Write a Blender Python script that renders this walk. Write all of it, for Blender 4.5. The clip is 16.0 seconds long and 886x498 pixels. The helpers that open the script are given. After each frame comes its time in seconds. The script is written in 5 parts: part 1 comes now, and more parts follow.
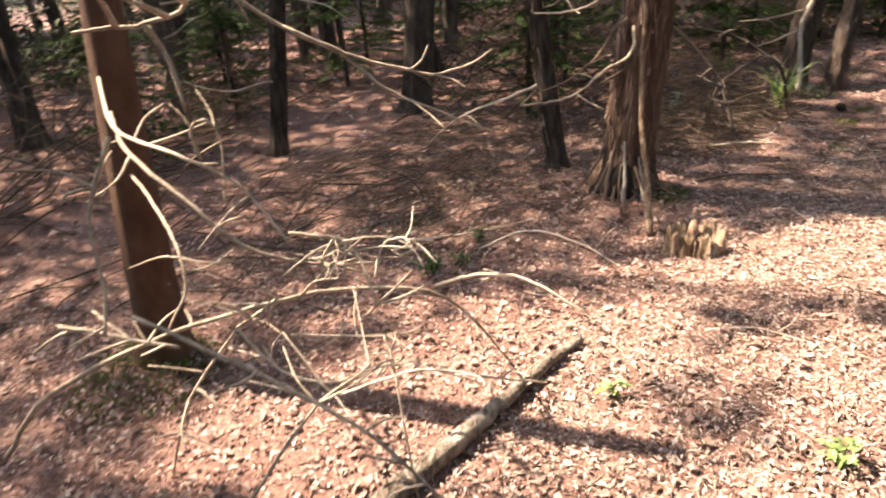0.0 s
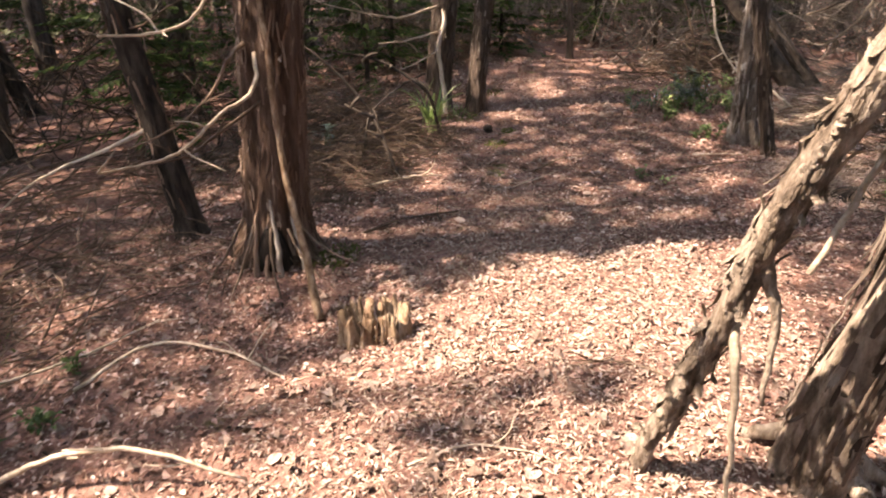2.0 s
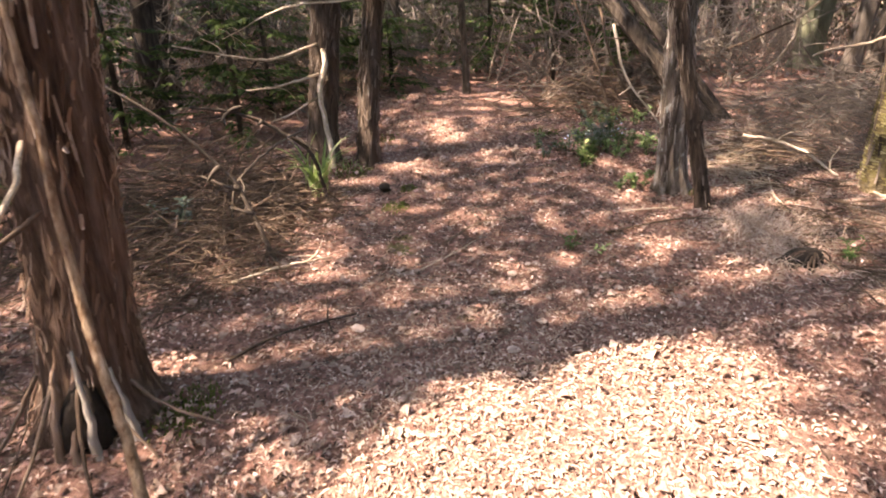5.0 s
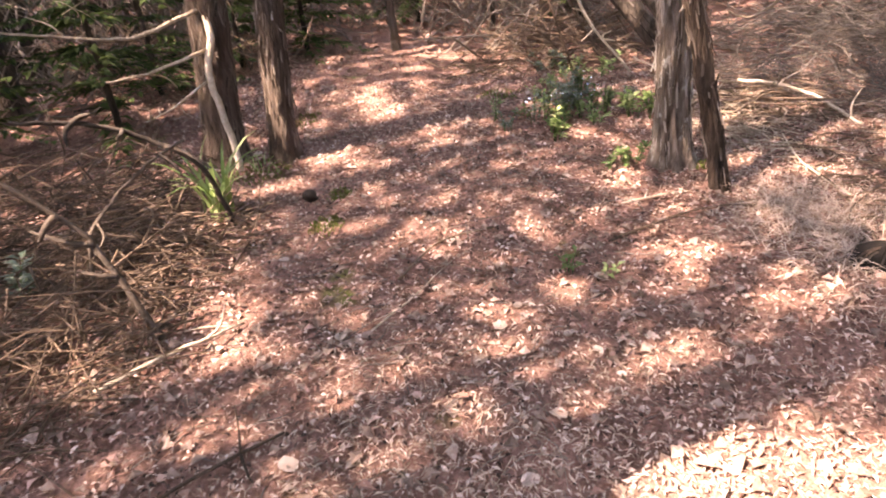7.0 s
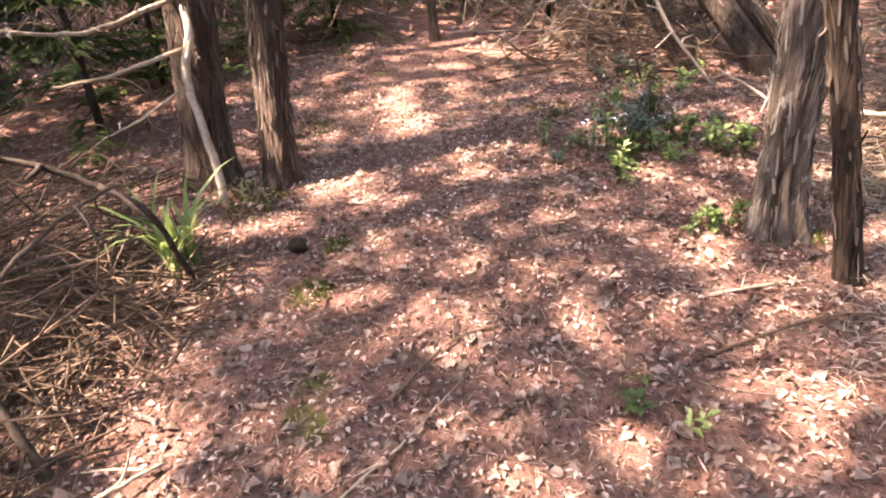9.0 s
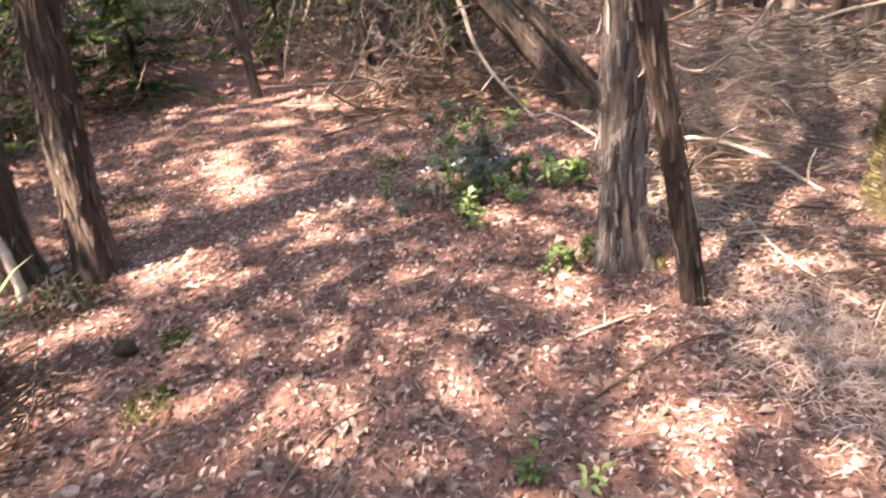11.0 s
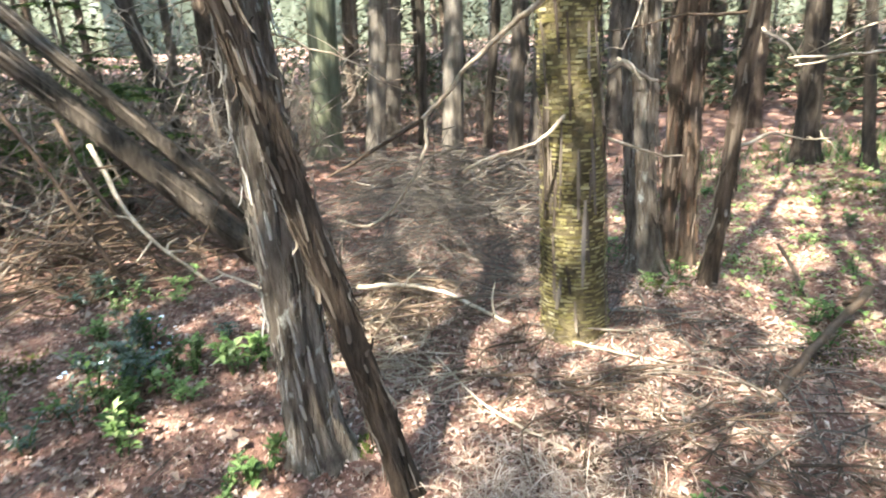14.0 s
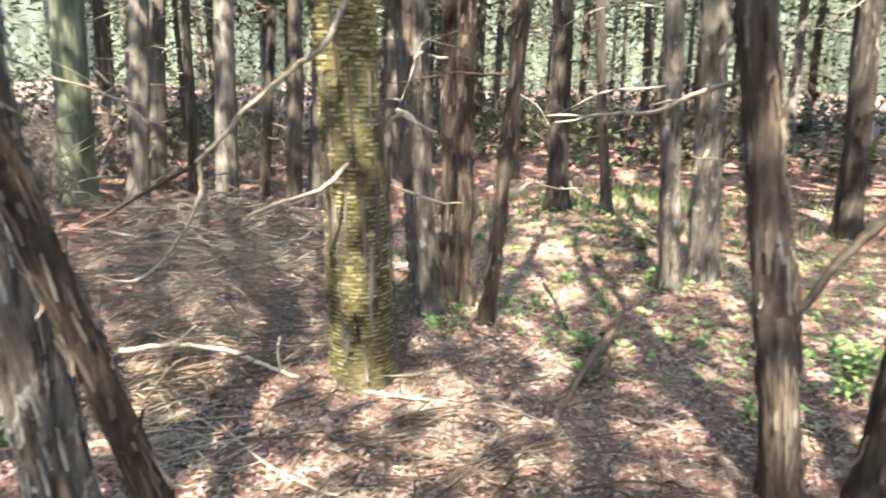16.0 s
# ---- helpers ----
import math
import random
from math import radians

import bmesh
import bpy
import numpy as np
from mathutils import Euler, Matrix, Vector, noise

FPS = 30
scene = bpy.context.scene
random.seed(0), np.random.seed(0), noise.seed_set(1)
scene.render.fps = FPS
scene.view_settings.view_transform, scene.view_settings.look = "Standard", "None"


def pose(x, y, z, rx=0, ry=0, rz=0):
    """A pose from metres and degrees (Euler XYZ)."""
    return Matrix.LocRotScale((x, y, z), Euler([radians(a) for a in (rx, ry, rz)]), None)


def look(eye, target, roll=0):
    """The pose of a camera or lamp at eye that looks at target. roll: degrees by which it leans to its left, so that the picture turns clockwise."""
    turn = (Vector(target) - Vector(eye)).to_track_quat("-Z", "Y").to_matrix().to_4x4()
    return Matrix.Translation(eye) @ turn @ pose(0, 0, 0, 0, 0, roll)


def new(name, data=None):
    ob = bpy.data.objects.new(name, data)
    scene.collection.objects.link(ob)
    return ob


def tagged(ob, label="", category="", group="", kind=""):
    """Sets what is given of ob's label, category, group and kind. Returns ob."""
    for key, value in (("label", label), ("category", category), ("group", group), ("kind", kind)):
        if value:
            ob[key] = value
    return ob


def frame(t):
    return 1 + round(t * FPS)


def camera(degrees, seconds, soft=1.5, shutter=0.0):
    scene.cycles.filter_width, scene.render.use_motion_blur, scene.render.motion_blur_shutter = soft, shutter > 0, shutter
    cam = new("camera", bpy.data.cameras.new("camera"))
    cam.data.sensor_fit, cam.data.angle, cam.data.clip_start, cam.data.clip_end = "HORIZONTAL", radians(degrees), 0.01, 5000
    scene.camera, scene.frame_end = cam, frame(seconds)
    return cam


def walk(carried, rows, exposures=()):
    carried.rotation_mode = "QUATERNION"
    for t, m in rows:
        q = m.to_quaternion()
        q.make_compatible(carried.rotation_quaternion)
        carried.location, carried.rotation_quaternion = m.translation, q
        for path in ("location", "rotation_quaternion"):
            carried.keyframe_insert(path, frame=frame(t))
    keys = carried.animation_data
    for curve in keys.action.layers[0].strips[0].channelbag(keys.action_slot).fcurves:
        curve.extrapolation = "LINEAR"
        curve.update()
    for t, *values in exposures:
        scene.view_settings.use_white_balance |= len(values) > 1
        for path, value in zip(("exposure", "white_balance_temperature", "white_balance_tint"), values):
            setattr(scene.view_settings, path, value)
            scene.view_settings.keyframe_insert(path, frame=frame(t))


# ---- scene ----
cam = camera(68.5, 16.0, soft=1.9, shutter=0.4)
METRES, EYE, TILT, LEAN, TURN = 5.6, 1.67, 0.0, 0.0, -35.6
ROWS = [
    (0.0, 0.0, 0.0, 0.0, -2.44, -25.53, 5.12),
    (0.5, -0.0079, 0.0446, -0.0083, -10.75, -25.13, 5.71),
    (1.0, 0.0107, 0.0962, -0.0212, -19.58, -26.68, 2.08),
    (1.5, 0.0471, 0.1515, -0.0285, -26.93, -26.62, 0.2),
    (2.0, 0.0771, 0.1693, -0.0221, -31.05, -25.63, 1.75),
    (2.5, 0.0984, 0.1756, -0.0195, -32.42, -25.77, 1.51),
    (3.0, 0.1224, 0.2118, -0.0209, -32.28, -24.16, -0.21),
    (3.5, 0.1237, 0.2385, -0.0179, -32.83, -24.86, -1.44),
    (4.0, 0.1222, 0.2626, -0.0146, -39.5, -24.5, 4.0),
    (4.5, 0.145, 0.283, -0.0174, -39.81, -23.4, 1.46),
    (7.0, 0.3034, 0.4674, -0.0327, -47.78, -29.14, 5.01),
    (7.5, 0.3373, 0.4988, -0.0367, -48.88, -30.33, 3.52),
    (8.0, 0.3843, 0.5278, -0.0386, -41.27, -30.08, 3.63),
    (10.5, 0.4508, 0.6023, -0.0397, -53.16, -30.82, 4.21),
    (11.0, 0.4585, 0.6016, -0.0385, -58.55, -28.33, 3.84),
    (11.5, 0.464, 0.6012, -0.035, -62.37, -25.45, 3.77),
    (12.0, 0.4734, 0.5953, -0.0355, -68.54, -24.26, 3.6),
    (12.5, 0.4914, 0.5904, -0.0385, -76.11, -23.34, 2.35),
    (13.0, 0.5223, 0.5817, -0.0393, -79.97, -21.92, 1.45),
    (13.5, 0.5383, 0.5727, -0.0325, -79.65, -20.44, 2.02),
    (14.0, 0.5518, 0.6011, -0.036, -84.45, -18.79, 2.81),
    (14.5, 0.5647, 0.6285, -0.0411, -91.01, -17.16, 1.08),
    (15.0, 0.5709, 0.6325, -0.0424, -95.09, -16.65, 0.5),
    (15.5, 0.571, 0.6282, -0.0425, -98.29, -15.51, -0.27),
    (16.0, 0.5628, 0.6063, -0.0387, -103.41, -14.93, -0.92),
]
EXPOSURES = [(0.0, 3.4, 7900, 18), (1.5, 3.25, 8000, 21), (3.0, 3.35, 8100, 23), (4.5, 3.6, 8100, 22), (7.0, 4.15, 8300, 32), (11.0, 4.2, 7700, 27), (12.5, 4.2, 6850, 1), (16.0, 4.2, 6600, 2)]
walk(cam, [(t, pose(0, 0, EYE, TILT, LEAN, TURN) @ pose(METRES * x, METRES * y, METRES * z, 90 + pitch, roll, yaw)) for t, x, y, z, yaw, pitch, roll in ROWS], EXPOSURES)

# ---- light ----
SUN_ELEVATION, SUN_AZIMUTH = radians(54), math.atan2(-0.5, 0.87)   # azimuth from +y towards +x
TO_SUN = Vector((math.sin(SUN_AZIMUTH) * math.cos(SUN_ELEVATION), math.cos(SUN_AZIMUTH) * math.cos(SUN_ELEVATION), math.sin(SUN_ELEVATION)))
world = bpy.data.worlds.new("sky")
scene.world = world
world.use_nodes = True
sky = world.node_tree.nodes.new("ShaderNodeTexSky")
sky.sky_type, sky.sun_disc = "NISHITA", False
sky.sun_elevation, sky.sun_rotation = SUN_ELEVATION, SUN_AZIMUTH
world.node_tree.nodes["Background"].inputs[1].default_value = 0.15
world.node_tree.links.new(sky.outputs[0], world.node_tree.nodes["Background"].inputs[0])
lamp = bpy.data.lights.new("sun", "SUN")
lamp.energy, lamp.angle, lamp.color = 2.6, radians(0.9), (1.0, 0.93, 0.82)
sun = new("sun", lamp)
sun.matrix_world = look(TO_SUN * 30, (0, 0, 0))


# ---- materials ----
def material(name, colours, scale=(8, 8, 8), detail=6, rough=0.85, bump=0.3, bump_scale=(40, 40, 40), island=0.0, per_object=0.0, spots=None, translucent=0.0, gloss=0.25):
    """Noise-mottled surface: colours on a ramp, a second coarse noise, grain relief, and per-piece variation."""
    mat = bpy.data.materials.new(name)
    mat.use_nodes = True
    nodes, links = mat.node_tree.nodes, mat.node_tree.links
    bsdf = nodes["Principled BSDF"]
    bsdf.inputs["Roughness"].default_value = rough
    bsdf.inputs["Specular IOR Level"].default_value = gloss
    coord = nodes.new("ShaderNodeTexCoord")

    def noise_at(size, depth=6.0):
        mapping = nodes.new("ShaderNodeMapping")
        mapping.inputs["Scale"].default_value = size
        links.new(coord.outputs["Object"], mapping.inputs["Vector"])
        tex = nodes.new("ShaderNodeTexNoise")
        tex.inputs["Scale"].default_value, tex.inputs["Detail"].default_value, tex.inputs["Roughness"].default_value = 1.0, depth, 0.65
        links.new(mapping.outputs[0], tex.inputs["Vector"])
        return tex.outputs["Fac"]

    def maths(kind, a, b):
        node = nodes.new("ShaderNodeMath")
        node.operation = kind
        for k, v in enumerate((a, b)):
            if isinstance(v, (int, float)):
                node.inputs[k].default_value = v
            else:
                links.new(v, node.inputs[k])
        return node.outputs[0]

    fine = noise_at(scale, detail)
    coarse = noise_at([s * 0.13 for s in scale], 3)
    value = maths("ADD", maths("MULTIPLY", fine, 0.65), maths("MULTIPLY", coarse, 0.35))
    value = maths("ADD", maths("MULTIPLY", maths("SUBTRACT", value, 0.5), 2.4), 0.5)
    if island:
        geo = nodes.new("ShaderNodeNewGeometry")
        value = maths("ADD", maths("MULTIPLY", value, 1 - island), maths("MULTIPLY", geo.outputs["Random Per Island"], island))
    if per_object:
        info = nodes.new("ShaderNodeObjectInfo")
        value = maths("ADD", value, maths("MULTIPLY", maths("SUBTRACT", info.outputs["Random"], 0.5), per_object))
    ramp = nodes.new("ShaderNodeValToRGB")
    for k in range(len(colours) - 2):
        ramp.color_ramp.elements.new(0.5)
    for k, c in enumerate(colours):
        ramp.color_ramp.elements[k].position = 0.05 + 0.9 * k / (len(colours) - 1)
        ramp.color_ramp.elements[k].color = (*c, 1)
    links.new(value, ramp.inputs[0])
    out = ramp.outputs[0]
    if spots:
        colour, size, low = spots
        mix = nodes.new("ShaderNodeMixRGB")
        edge = nodes.new("ShaderNodeValToRGB")
        edge.color_ramp.elements[0].position, edge.color_ramp.elements[1].position = low, low + 0.08
        links.new(noise_at(size, 4), edge.inputs[0])
        links.new(edge.outputs[0], mix.inputs[0])
        links.new(out, mix.inputs[1])
        mix.inputs[2].default_value = (*colour, 1)
        out = mix.outputs[0]
    links.new(out, bsdf.inputs["Base Color"])
    if bump:
        node = nodes.new("ShaderNodeBump")
        node.inputs["Strength"].default_value, node.inputs["Distance"].default_value = bump, 0.045 if bump >= 1 else 0.02
        links.new(noise_at(bump_scale, 5), node.inputs["Height"])
        links.new(node.outputs[0], bsdf.inputs["Normal"])
    if translucent:
        glow = nodes.new("ShaderNodeBsdfTranslucent")
        links.new(out, glow.inputs[0])
        both = nodes.new("ShaderNodeMixShader")
        both.inputs[0].default_value = translucent
        links.new(bsdf.outputs[0], both.inputs[1])
        links.new(glow.outputs[0], both.inputs[2])
        links.new(both.outputs[0], nodes["Material Output"].inputs[0])
    return mat


SOIL = material("forest_floor", [(0.06, 0.03, 0.024), (0.14, 0.075, 0.06), (0.23, 0.132, 0.107), (0.36, 0.23, 0.189)], (38, 38, 38), 8, 0.95, 0.9, (70, 70, 70),
                spots=((0.10, 0.11, 0.03), (1.6, 1.6, 1.6), 0.66))
LEAF_LITTER = material("dead_leaves", [(0.085, 0.041, 0.031), (0.2, 0.103, 0.081), (0.35, 0.208, 0.171), (0.56, 0.386, 0.33)], (30, 30, 30), 4, 0.8, 0.2, island=0.75, translucent=0.12)
PALE_LEAF = material("weathered_leaves", [(0.13, 0.085, 0.066), (0.29, 0.21, 0.178), (0.47, 0.385, 0.34)], (40, 40, 40), 4, 0.7, 0.3, island=0.5, per_object=0.6, translucent=0.1)
NEEDLES = material("dead_needles", [(0.1, 0.046, 0.034), (0.27, 0.15, 0.114), (0.46, 0.304, 0.234), (0.6, 0.444, 0.353)], (30, 30, 30), 2, 0.85, 0, island=0.85)
STRAW = material("pale_straw", [(0.17, 0.115, 0.09), (0.35, 0.265, 0.215), (0.5, 0.405, 0.345)], (30, 30, 30), 2, 0.8, 0, island=0.85)
BARK_RED = material("cedar_bark", [(0.02, 0.012, 0.01), (0.093, 0.057, 0.042), (0.169, 0.113, 0.087), (0.25, 0.194, 0.161)], (26, 26, 4.5), 8, 0.9, 1.0, (60, 60, 9), per_object=0.2)
BARK_GREY = material("grey_bark", [(0.015, 0.01, 0.008), (0.064, 0.046, 0.035), (0.12, 0.088, 0.071), (0.193, 0.156, 0.129)], (26, 26, 6), 8, 0.9, 1.0, (60, 60, 10), per_object=0.3)
BARK_PALE = material("lichen_bark", [(0.02, 0.016, 0.013), (0.132, 0.105, 0.086), (0.248, 0.211, 0.181), (0.389, 0.352, 0.311)], (26, 26, 7), 8, 0.9, 1.0, (60, 60, 11),
                     spots=((0.5, 0.5, 0.47), (12, 12, 7), 0.6))
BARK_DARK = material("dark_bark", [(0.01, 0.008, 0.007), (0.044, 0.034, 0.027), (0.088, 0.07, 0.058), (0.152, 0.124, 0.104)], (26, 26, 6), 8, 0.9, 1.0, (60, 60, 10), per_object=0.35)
BARK_FAR = material("far_bark", [(0.03, 0.024, 0.02), (0.085, 0.07, 0.06), (0.145, 0.123, 0.106), (0.221, 0.196, 0.17)], (20, 20, 5), 5, 0.9, 0.6, (40, 40, 4), per_object=0.5)
BARK_GREEN = material("algae_bark", [(0.05, 0.05, 0.035), (0.10, 0.105, 0.07), (0.16, 0.165, 0.115), (0.22, 0.22, 0.17)], (20, 20, 2.4), 6, 0.9, 0.8, (50, 50, 5))
CHIPS = material("bark_crumbs", [(0.02, 0.012, 0.01), (0.075, 0.045, 0.038), (0.19, 0.125, 0.106), (0.37, 0.275, 0.24), (0.56, 0.45, 0.4)], (60, 60, 60), 3, 0.85, 0.2, island=0.92)
BARK_SMOOTH = material("brown_smooth_bark", [(0.05, 0.025, 0.017), (0.088, 0.047, 0.03), (0.121, 0.069, 0.048)], (16, 16, 7), 6, 0.75, 0.5, (50, 50, 26),
                       spots=((0.3, 0.26, 0.2), (10, 10, 14), 0.66))
BARK_YELLOW = material("yellow_bark", [(0.03, 0.024, 0.015), (0.085, 0.066, 0.036), (0.15, 0.122, 0.062), (0.25, 0.22, 0.13)], (14, 14, 20), 7, 0.85, 0.9, (26, 26, 60),
                       spots=((0.05, 0.04, 0.025), (16, 16, 55), 0.6))
FLAKE = material("yellow_bark_flakes", [(0.11, 0.09, 0.035), (0.24, 0.205, 0.085), (0.38, 0.335, 0.17), (0.5, 0.46, 0.33)], (20, 20, 20), 3, 0.75, 0.2, island=0.6)
STRIP_RED = material("cedar_strips", [(0.033, 0.02, 0.015), (0.137, 0.084, 0.059), (0.232, 0.165, 0.126), (0.321, 0.258, 0.217)], (40, 40, 4), 5, 0.9, 0.6, (80, 80, 5), island=0.8)
STRIP_GREY = material("grey_strips", [(0.022, 0.016, 0.012), (0.083, 0.061, 0.048), (0.143, 0.114, 0.092), (0.226, 0.195, 0.17)], (40, 40, 4), 5, 0.9, 0.6, (80, 80, 5), island=0.8)
STRIP_PALE = material("lichen_strips", [(0.029, 0.023, 0.02), (0.157, 0.136, 0.118), (0.286, 0.258, 0.235), (0.428, 0.406, 0.379)], (40, 40, 6), 5, 0.9, 0.6, (80, 80, 7), island=0.8)
TWIG_GREY = material("grey_dead_twig", [(0.038, 0.031, 0.026), (0.132, 0.108, 0.092), (0.24, 0.204, 0.174)], (50, 50, 50), 5, 0.85, 0.3, (90, 90, 90), per_object=0.3, island=0.5)
DEAD = material("bleached_dead_wood", [(0.2, 0.155, 0.115), (0.38, 0.31, 0.24), (0.56, 0.48, 0.39)], (50, 50, 50), 5, 0.8, 0.4, (90, 90, 90), per_object=0.5)
TWIG = material("grey_brown_twig", [(0.027, 0.018, 0.013), (0.097, 0.066, 0.048), (0.181, 0.129, 0.095)], (50, 50, 50), 5, 0.85, 0.3, (90, 90, 90), per_object=0.6, island=0.4)
BRANCH_DARK = material("dark_branch", [(0.02, 0.015, 0.012), (0.063, 0.048, 0.038), (0.112, 0.087, 0.07)], (40, 40, 40), 5, 0.85, 0.4, (90, 90, 90), per_object=0.3)
ROTTEN = material("rotten_wood", [(0.04, 0.023, 0.015), (0.16, 0.1, 0.063), (0.32, 0.235, 0.165), (0.5, 0.41, 0.33)], (26, 26, 12), 7, 0.9, 0.9, (60, 60, 18))
LOGWOOD = material("flaking_dead_log", [(0.035, 0.026, 0.02), (0.15, 0.115, 0.088), (0.36, 0.3, 0.245), (0.55, 0.48, 0.41)], (22, 22, 9), 7, 0.9, 1.0, (45, 45, 12))
MOSS = material("moss", [(0.035, 0.045, 0.01), (0.09, 0.11, 0.025), (0.17, 0.19, 0.05)], (60, 60, 60), 6, 0.95, 0.8, (150, 150, 150))
GREEN = material("fresh_leaves", [(0.034, 0.064, 0.022), (0.075, 0.128, 0.042), (0.138, 0.196, 0.072)], (20, 20, 20), 3, 0.5, 0.1, island=0.8, translucent=0.3)
GREEN_PALE = material("pale_green_leaves", [(0.12, 0.2, 0.06), (0.2, 0.29, 0.1), (0.33, 0.38, 0.2)], (20, 20, 20), 3, 0.5, 0.1, island=0.8, translucent=0.3)
BLUISH = material("glossy_evergreen_leaves", [(0.024, 0.045, 0.028), (0.048, 0.077, 0.05), (0.096, 0.117, 0.088)], (20, 20, 20), 3, 0.3, 0.1, island=0.8, gloss=0.6)
NEEDLE_GREEN = material("conifer_foliage", [(0.02, 0.035, 0.012), (0.045, 0.075, 0.022), (0.09, 0.13, 0.04)], (8, 8, 8), 3, 0.7, 0, island=0.8, translucent=0.5)
FAR_GREEN = material("far_foliage", [(0.028, 0.035, 0.019), (0.061, 0.069, 0.04), (0.112, 0.121, 0.079)], (4, 4, 4), 3, 0.8, 0, island=0.8, translucent=0.35)
FAR_WOODS = material("far_woods", [(0.012, 0.012, 0.008), (0.037, 0.041, 0.025), (0.083, 0.091, 0.064), (0.139, 0.148, 0.12)], (1.4, 1.4, 0.5), 8, 1.0, 0)
PAPER = material("white_scrap", [(0.7, 0.7, 0.68), (0.82, 0.82, 0.8)], (20, 20, 20), 3, 0.7, 0.1)
BLUE = material("blue_petals", [(0.25, 0.4, 0.75), (0.6, 0.72, 0.9)], (20, 20, 20), 2, 0.6, 0, island=0.9)
CONE = material("dark_cone", [(0.015, 0.01, 0.008), (0.05, 0.035, 0.025)], (60, 60, 60), 4, 0.8, 0.5)
# near-black: paints the shade inside the cedar's hollow, and colours the root clod
HOLE = material("hollow_shade_and_clod", [(0.008, 0.006, 0.005), (0.025, 0.018, 0.014)], (30, 30, 30), 5, 0.9, 0.6)


# ---- mesh helpers ----
rng = np.random.default_rng(7)


def ground_z(x, y):
    """Gentle relief of the forest floor."""
    z = 0.035 * noise.noise((x * 0.7, y * 0.7, 3)) + 0.016 * noise.noise((x * 2.3, y * 2.3, 9)) - 0.005
    for mx, my, r, h in MOUNDS:
        d = ((x - mx) ** 2 + (y - my) ** 2) / (r * r)
        if d < 9:
            z += h * math.exp(-d)
    far = max(0.0, math.hypot(x - 4, y - 1) - 9)
    return z + min(1.2, 0.012 * far) * (0.6 + noise.noise((x * 0.08, y * 0.08, 1)))


MOUNDS = [(7.1, -4.5, 0.7, 0.12), (8.1, -5.1, 0.6, 0.1), (6.1, -3.5, 0.4, 0.05), (0.3, 2.85, 0.3, 0.06), (3.4, 2.6, 0.4, 0.05), (7.5, 0.8, 0.9, 0.06), (5.42, -0.28, 0.2, -0.05),
          (1.75, 1.0, 0.3, 0.02), (6.8, -1.7, 0.5, 0.05), (5.2, 3.4, 0.8, 0.08)]


class Build:
    """Gathers vertices and faces for one mesh."""

    def __init__(self):
        self.v, self.f = [], []

    def add(self, verts, faces):
        n = len(self.v)
        self.v.extend(verts)
        self.f.extend([tuple(i + n for i in face) for face in faces])

    def tube(self, points, radii, sides=6, rough=0.0, seed=0.0, lobes=None, caps=True):
        points = [Vector(p) for p in points]
        n = len(points)
        verts, faces = [], []
        side = Vector((1, 0.13, 0.07))
        for k, p in enumerate(points):
            d = (points[min(k + 1, n - 1)] - points[max(k - 1, 0)]).normalized()
            a = (side - d * side.dot(d)).normalized()
            side = a
            b = d.cross(a)
            for s in range(sides):
                ang = 2 * math.pi * s / sides
                r = radii[k]
                q = math.cos(ang), math.sin(ang)
                if rough:
                    r *= 1 + rough * noise.noise((q[0] * 2.2 + seed, q[1] * 2.2, p.length * 2.0 + seed))
                if lobes:
                    r *= lobes(ang, k / (n - 1), p.z)
                verts.append(tuple(p + (a * q[0] + b * q[1]) * r))
        for k in range(n - 1):
            for s in range(sides):
                t = (s + 1) % sides
                faces.append((k * sides + s, k * sides + t, (k + 1) * sides + t, (k + 1) * sides + s))
        if caps:
            faces.append(tuple(range(sides - 1, -1, -1)))
            faces.append(tuple((n - 1) * sides + s for s in range(sides)))
        self.add(verts, faces)

    def leaf(self, p, direction, up, length, width, bend=0.2):
        """A pointed, folded blade of two quads."""
        p, d = Vector(p), Vector(direction).normalized()
        s = d.cross(Vector(up))
        s = s.normalized() if s.length > 1e-5 else Vector((1, 0, 0))
        u = s.cross(d)
        mid, tip = p + d * length * 0.5 + u * length * bend * 0.5, p + d * length
        self.add([tuple(p), tuple(mid + s * width / 2 + u * width * 0.2), tuple(tip), tuple(mid - s * width / 2 + u * width * 0.2), tuple(mid)],
                 [(0, 4, 1), (4, 2, 1), (0, 3, 4), (4, 3, 2)])

    def mesh(self, name, mat, smooth=False):
        me = bpy.data.meshes.new(name)
        me.from_pydata(self.v, [], self.f)
        me.materials.append(mat)
        if smooth:
            me.polygons.foreach_set("use_smooth", [True] * len(me.polygons))
        me.update()
        return me


def part(name, build, mat, parent, label="", smooth=True):
    ob = new(name, build if isinstance(build, bpy.types.Mesh) else build.mesh(name, mat, smooth))
    ob.parent = parent
    if label:
        ob["label"] = label
    return ob


def thing(name, build, mat, label, category, group="", kind="", smooth=True):
    return tagged(new(name, build.mesh(name, mat, smooth)), label, category, group, kind)


def holder(name, x, y, label, category, group="", z=None):
    ob = new(name)
    ob.location = (x, y, ground_z(x, y) if z is None else z)
    ob.empty_display_size = 0.1
    return tagged(ob, label, category, group)


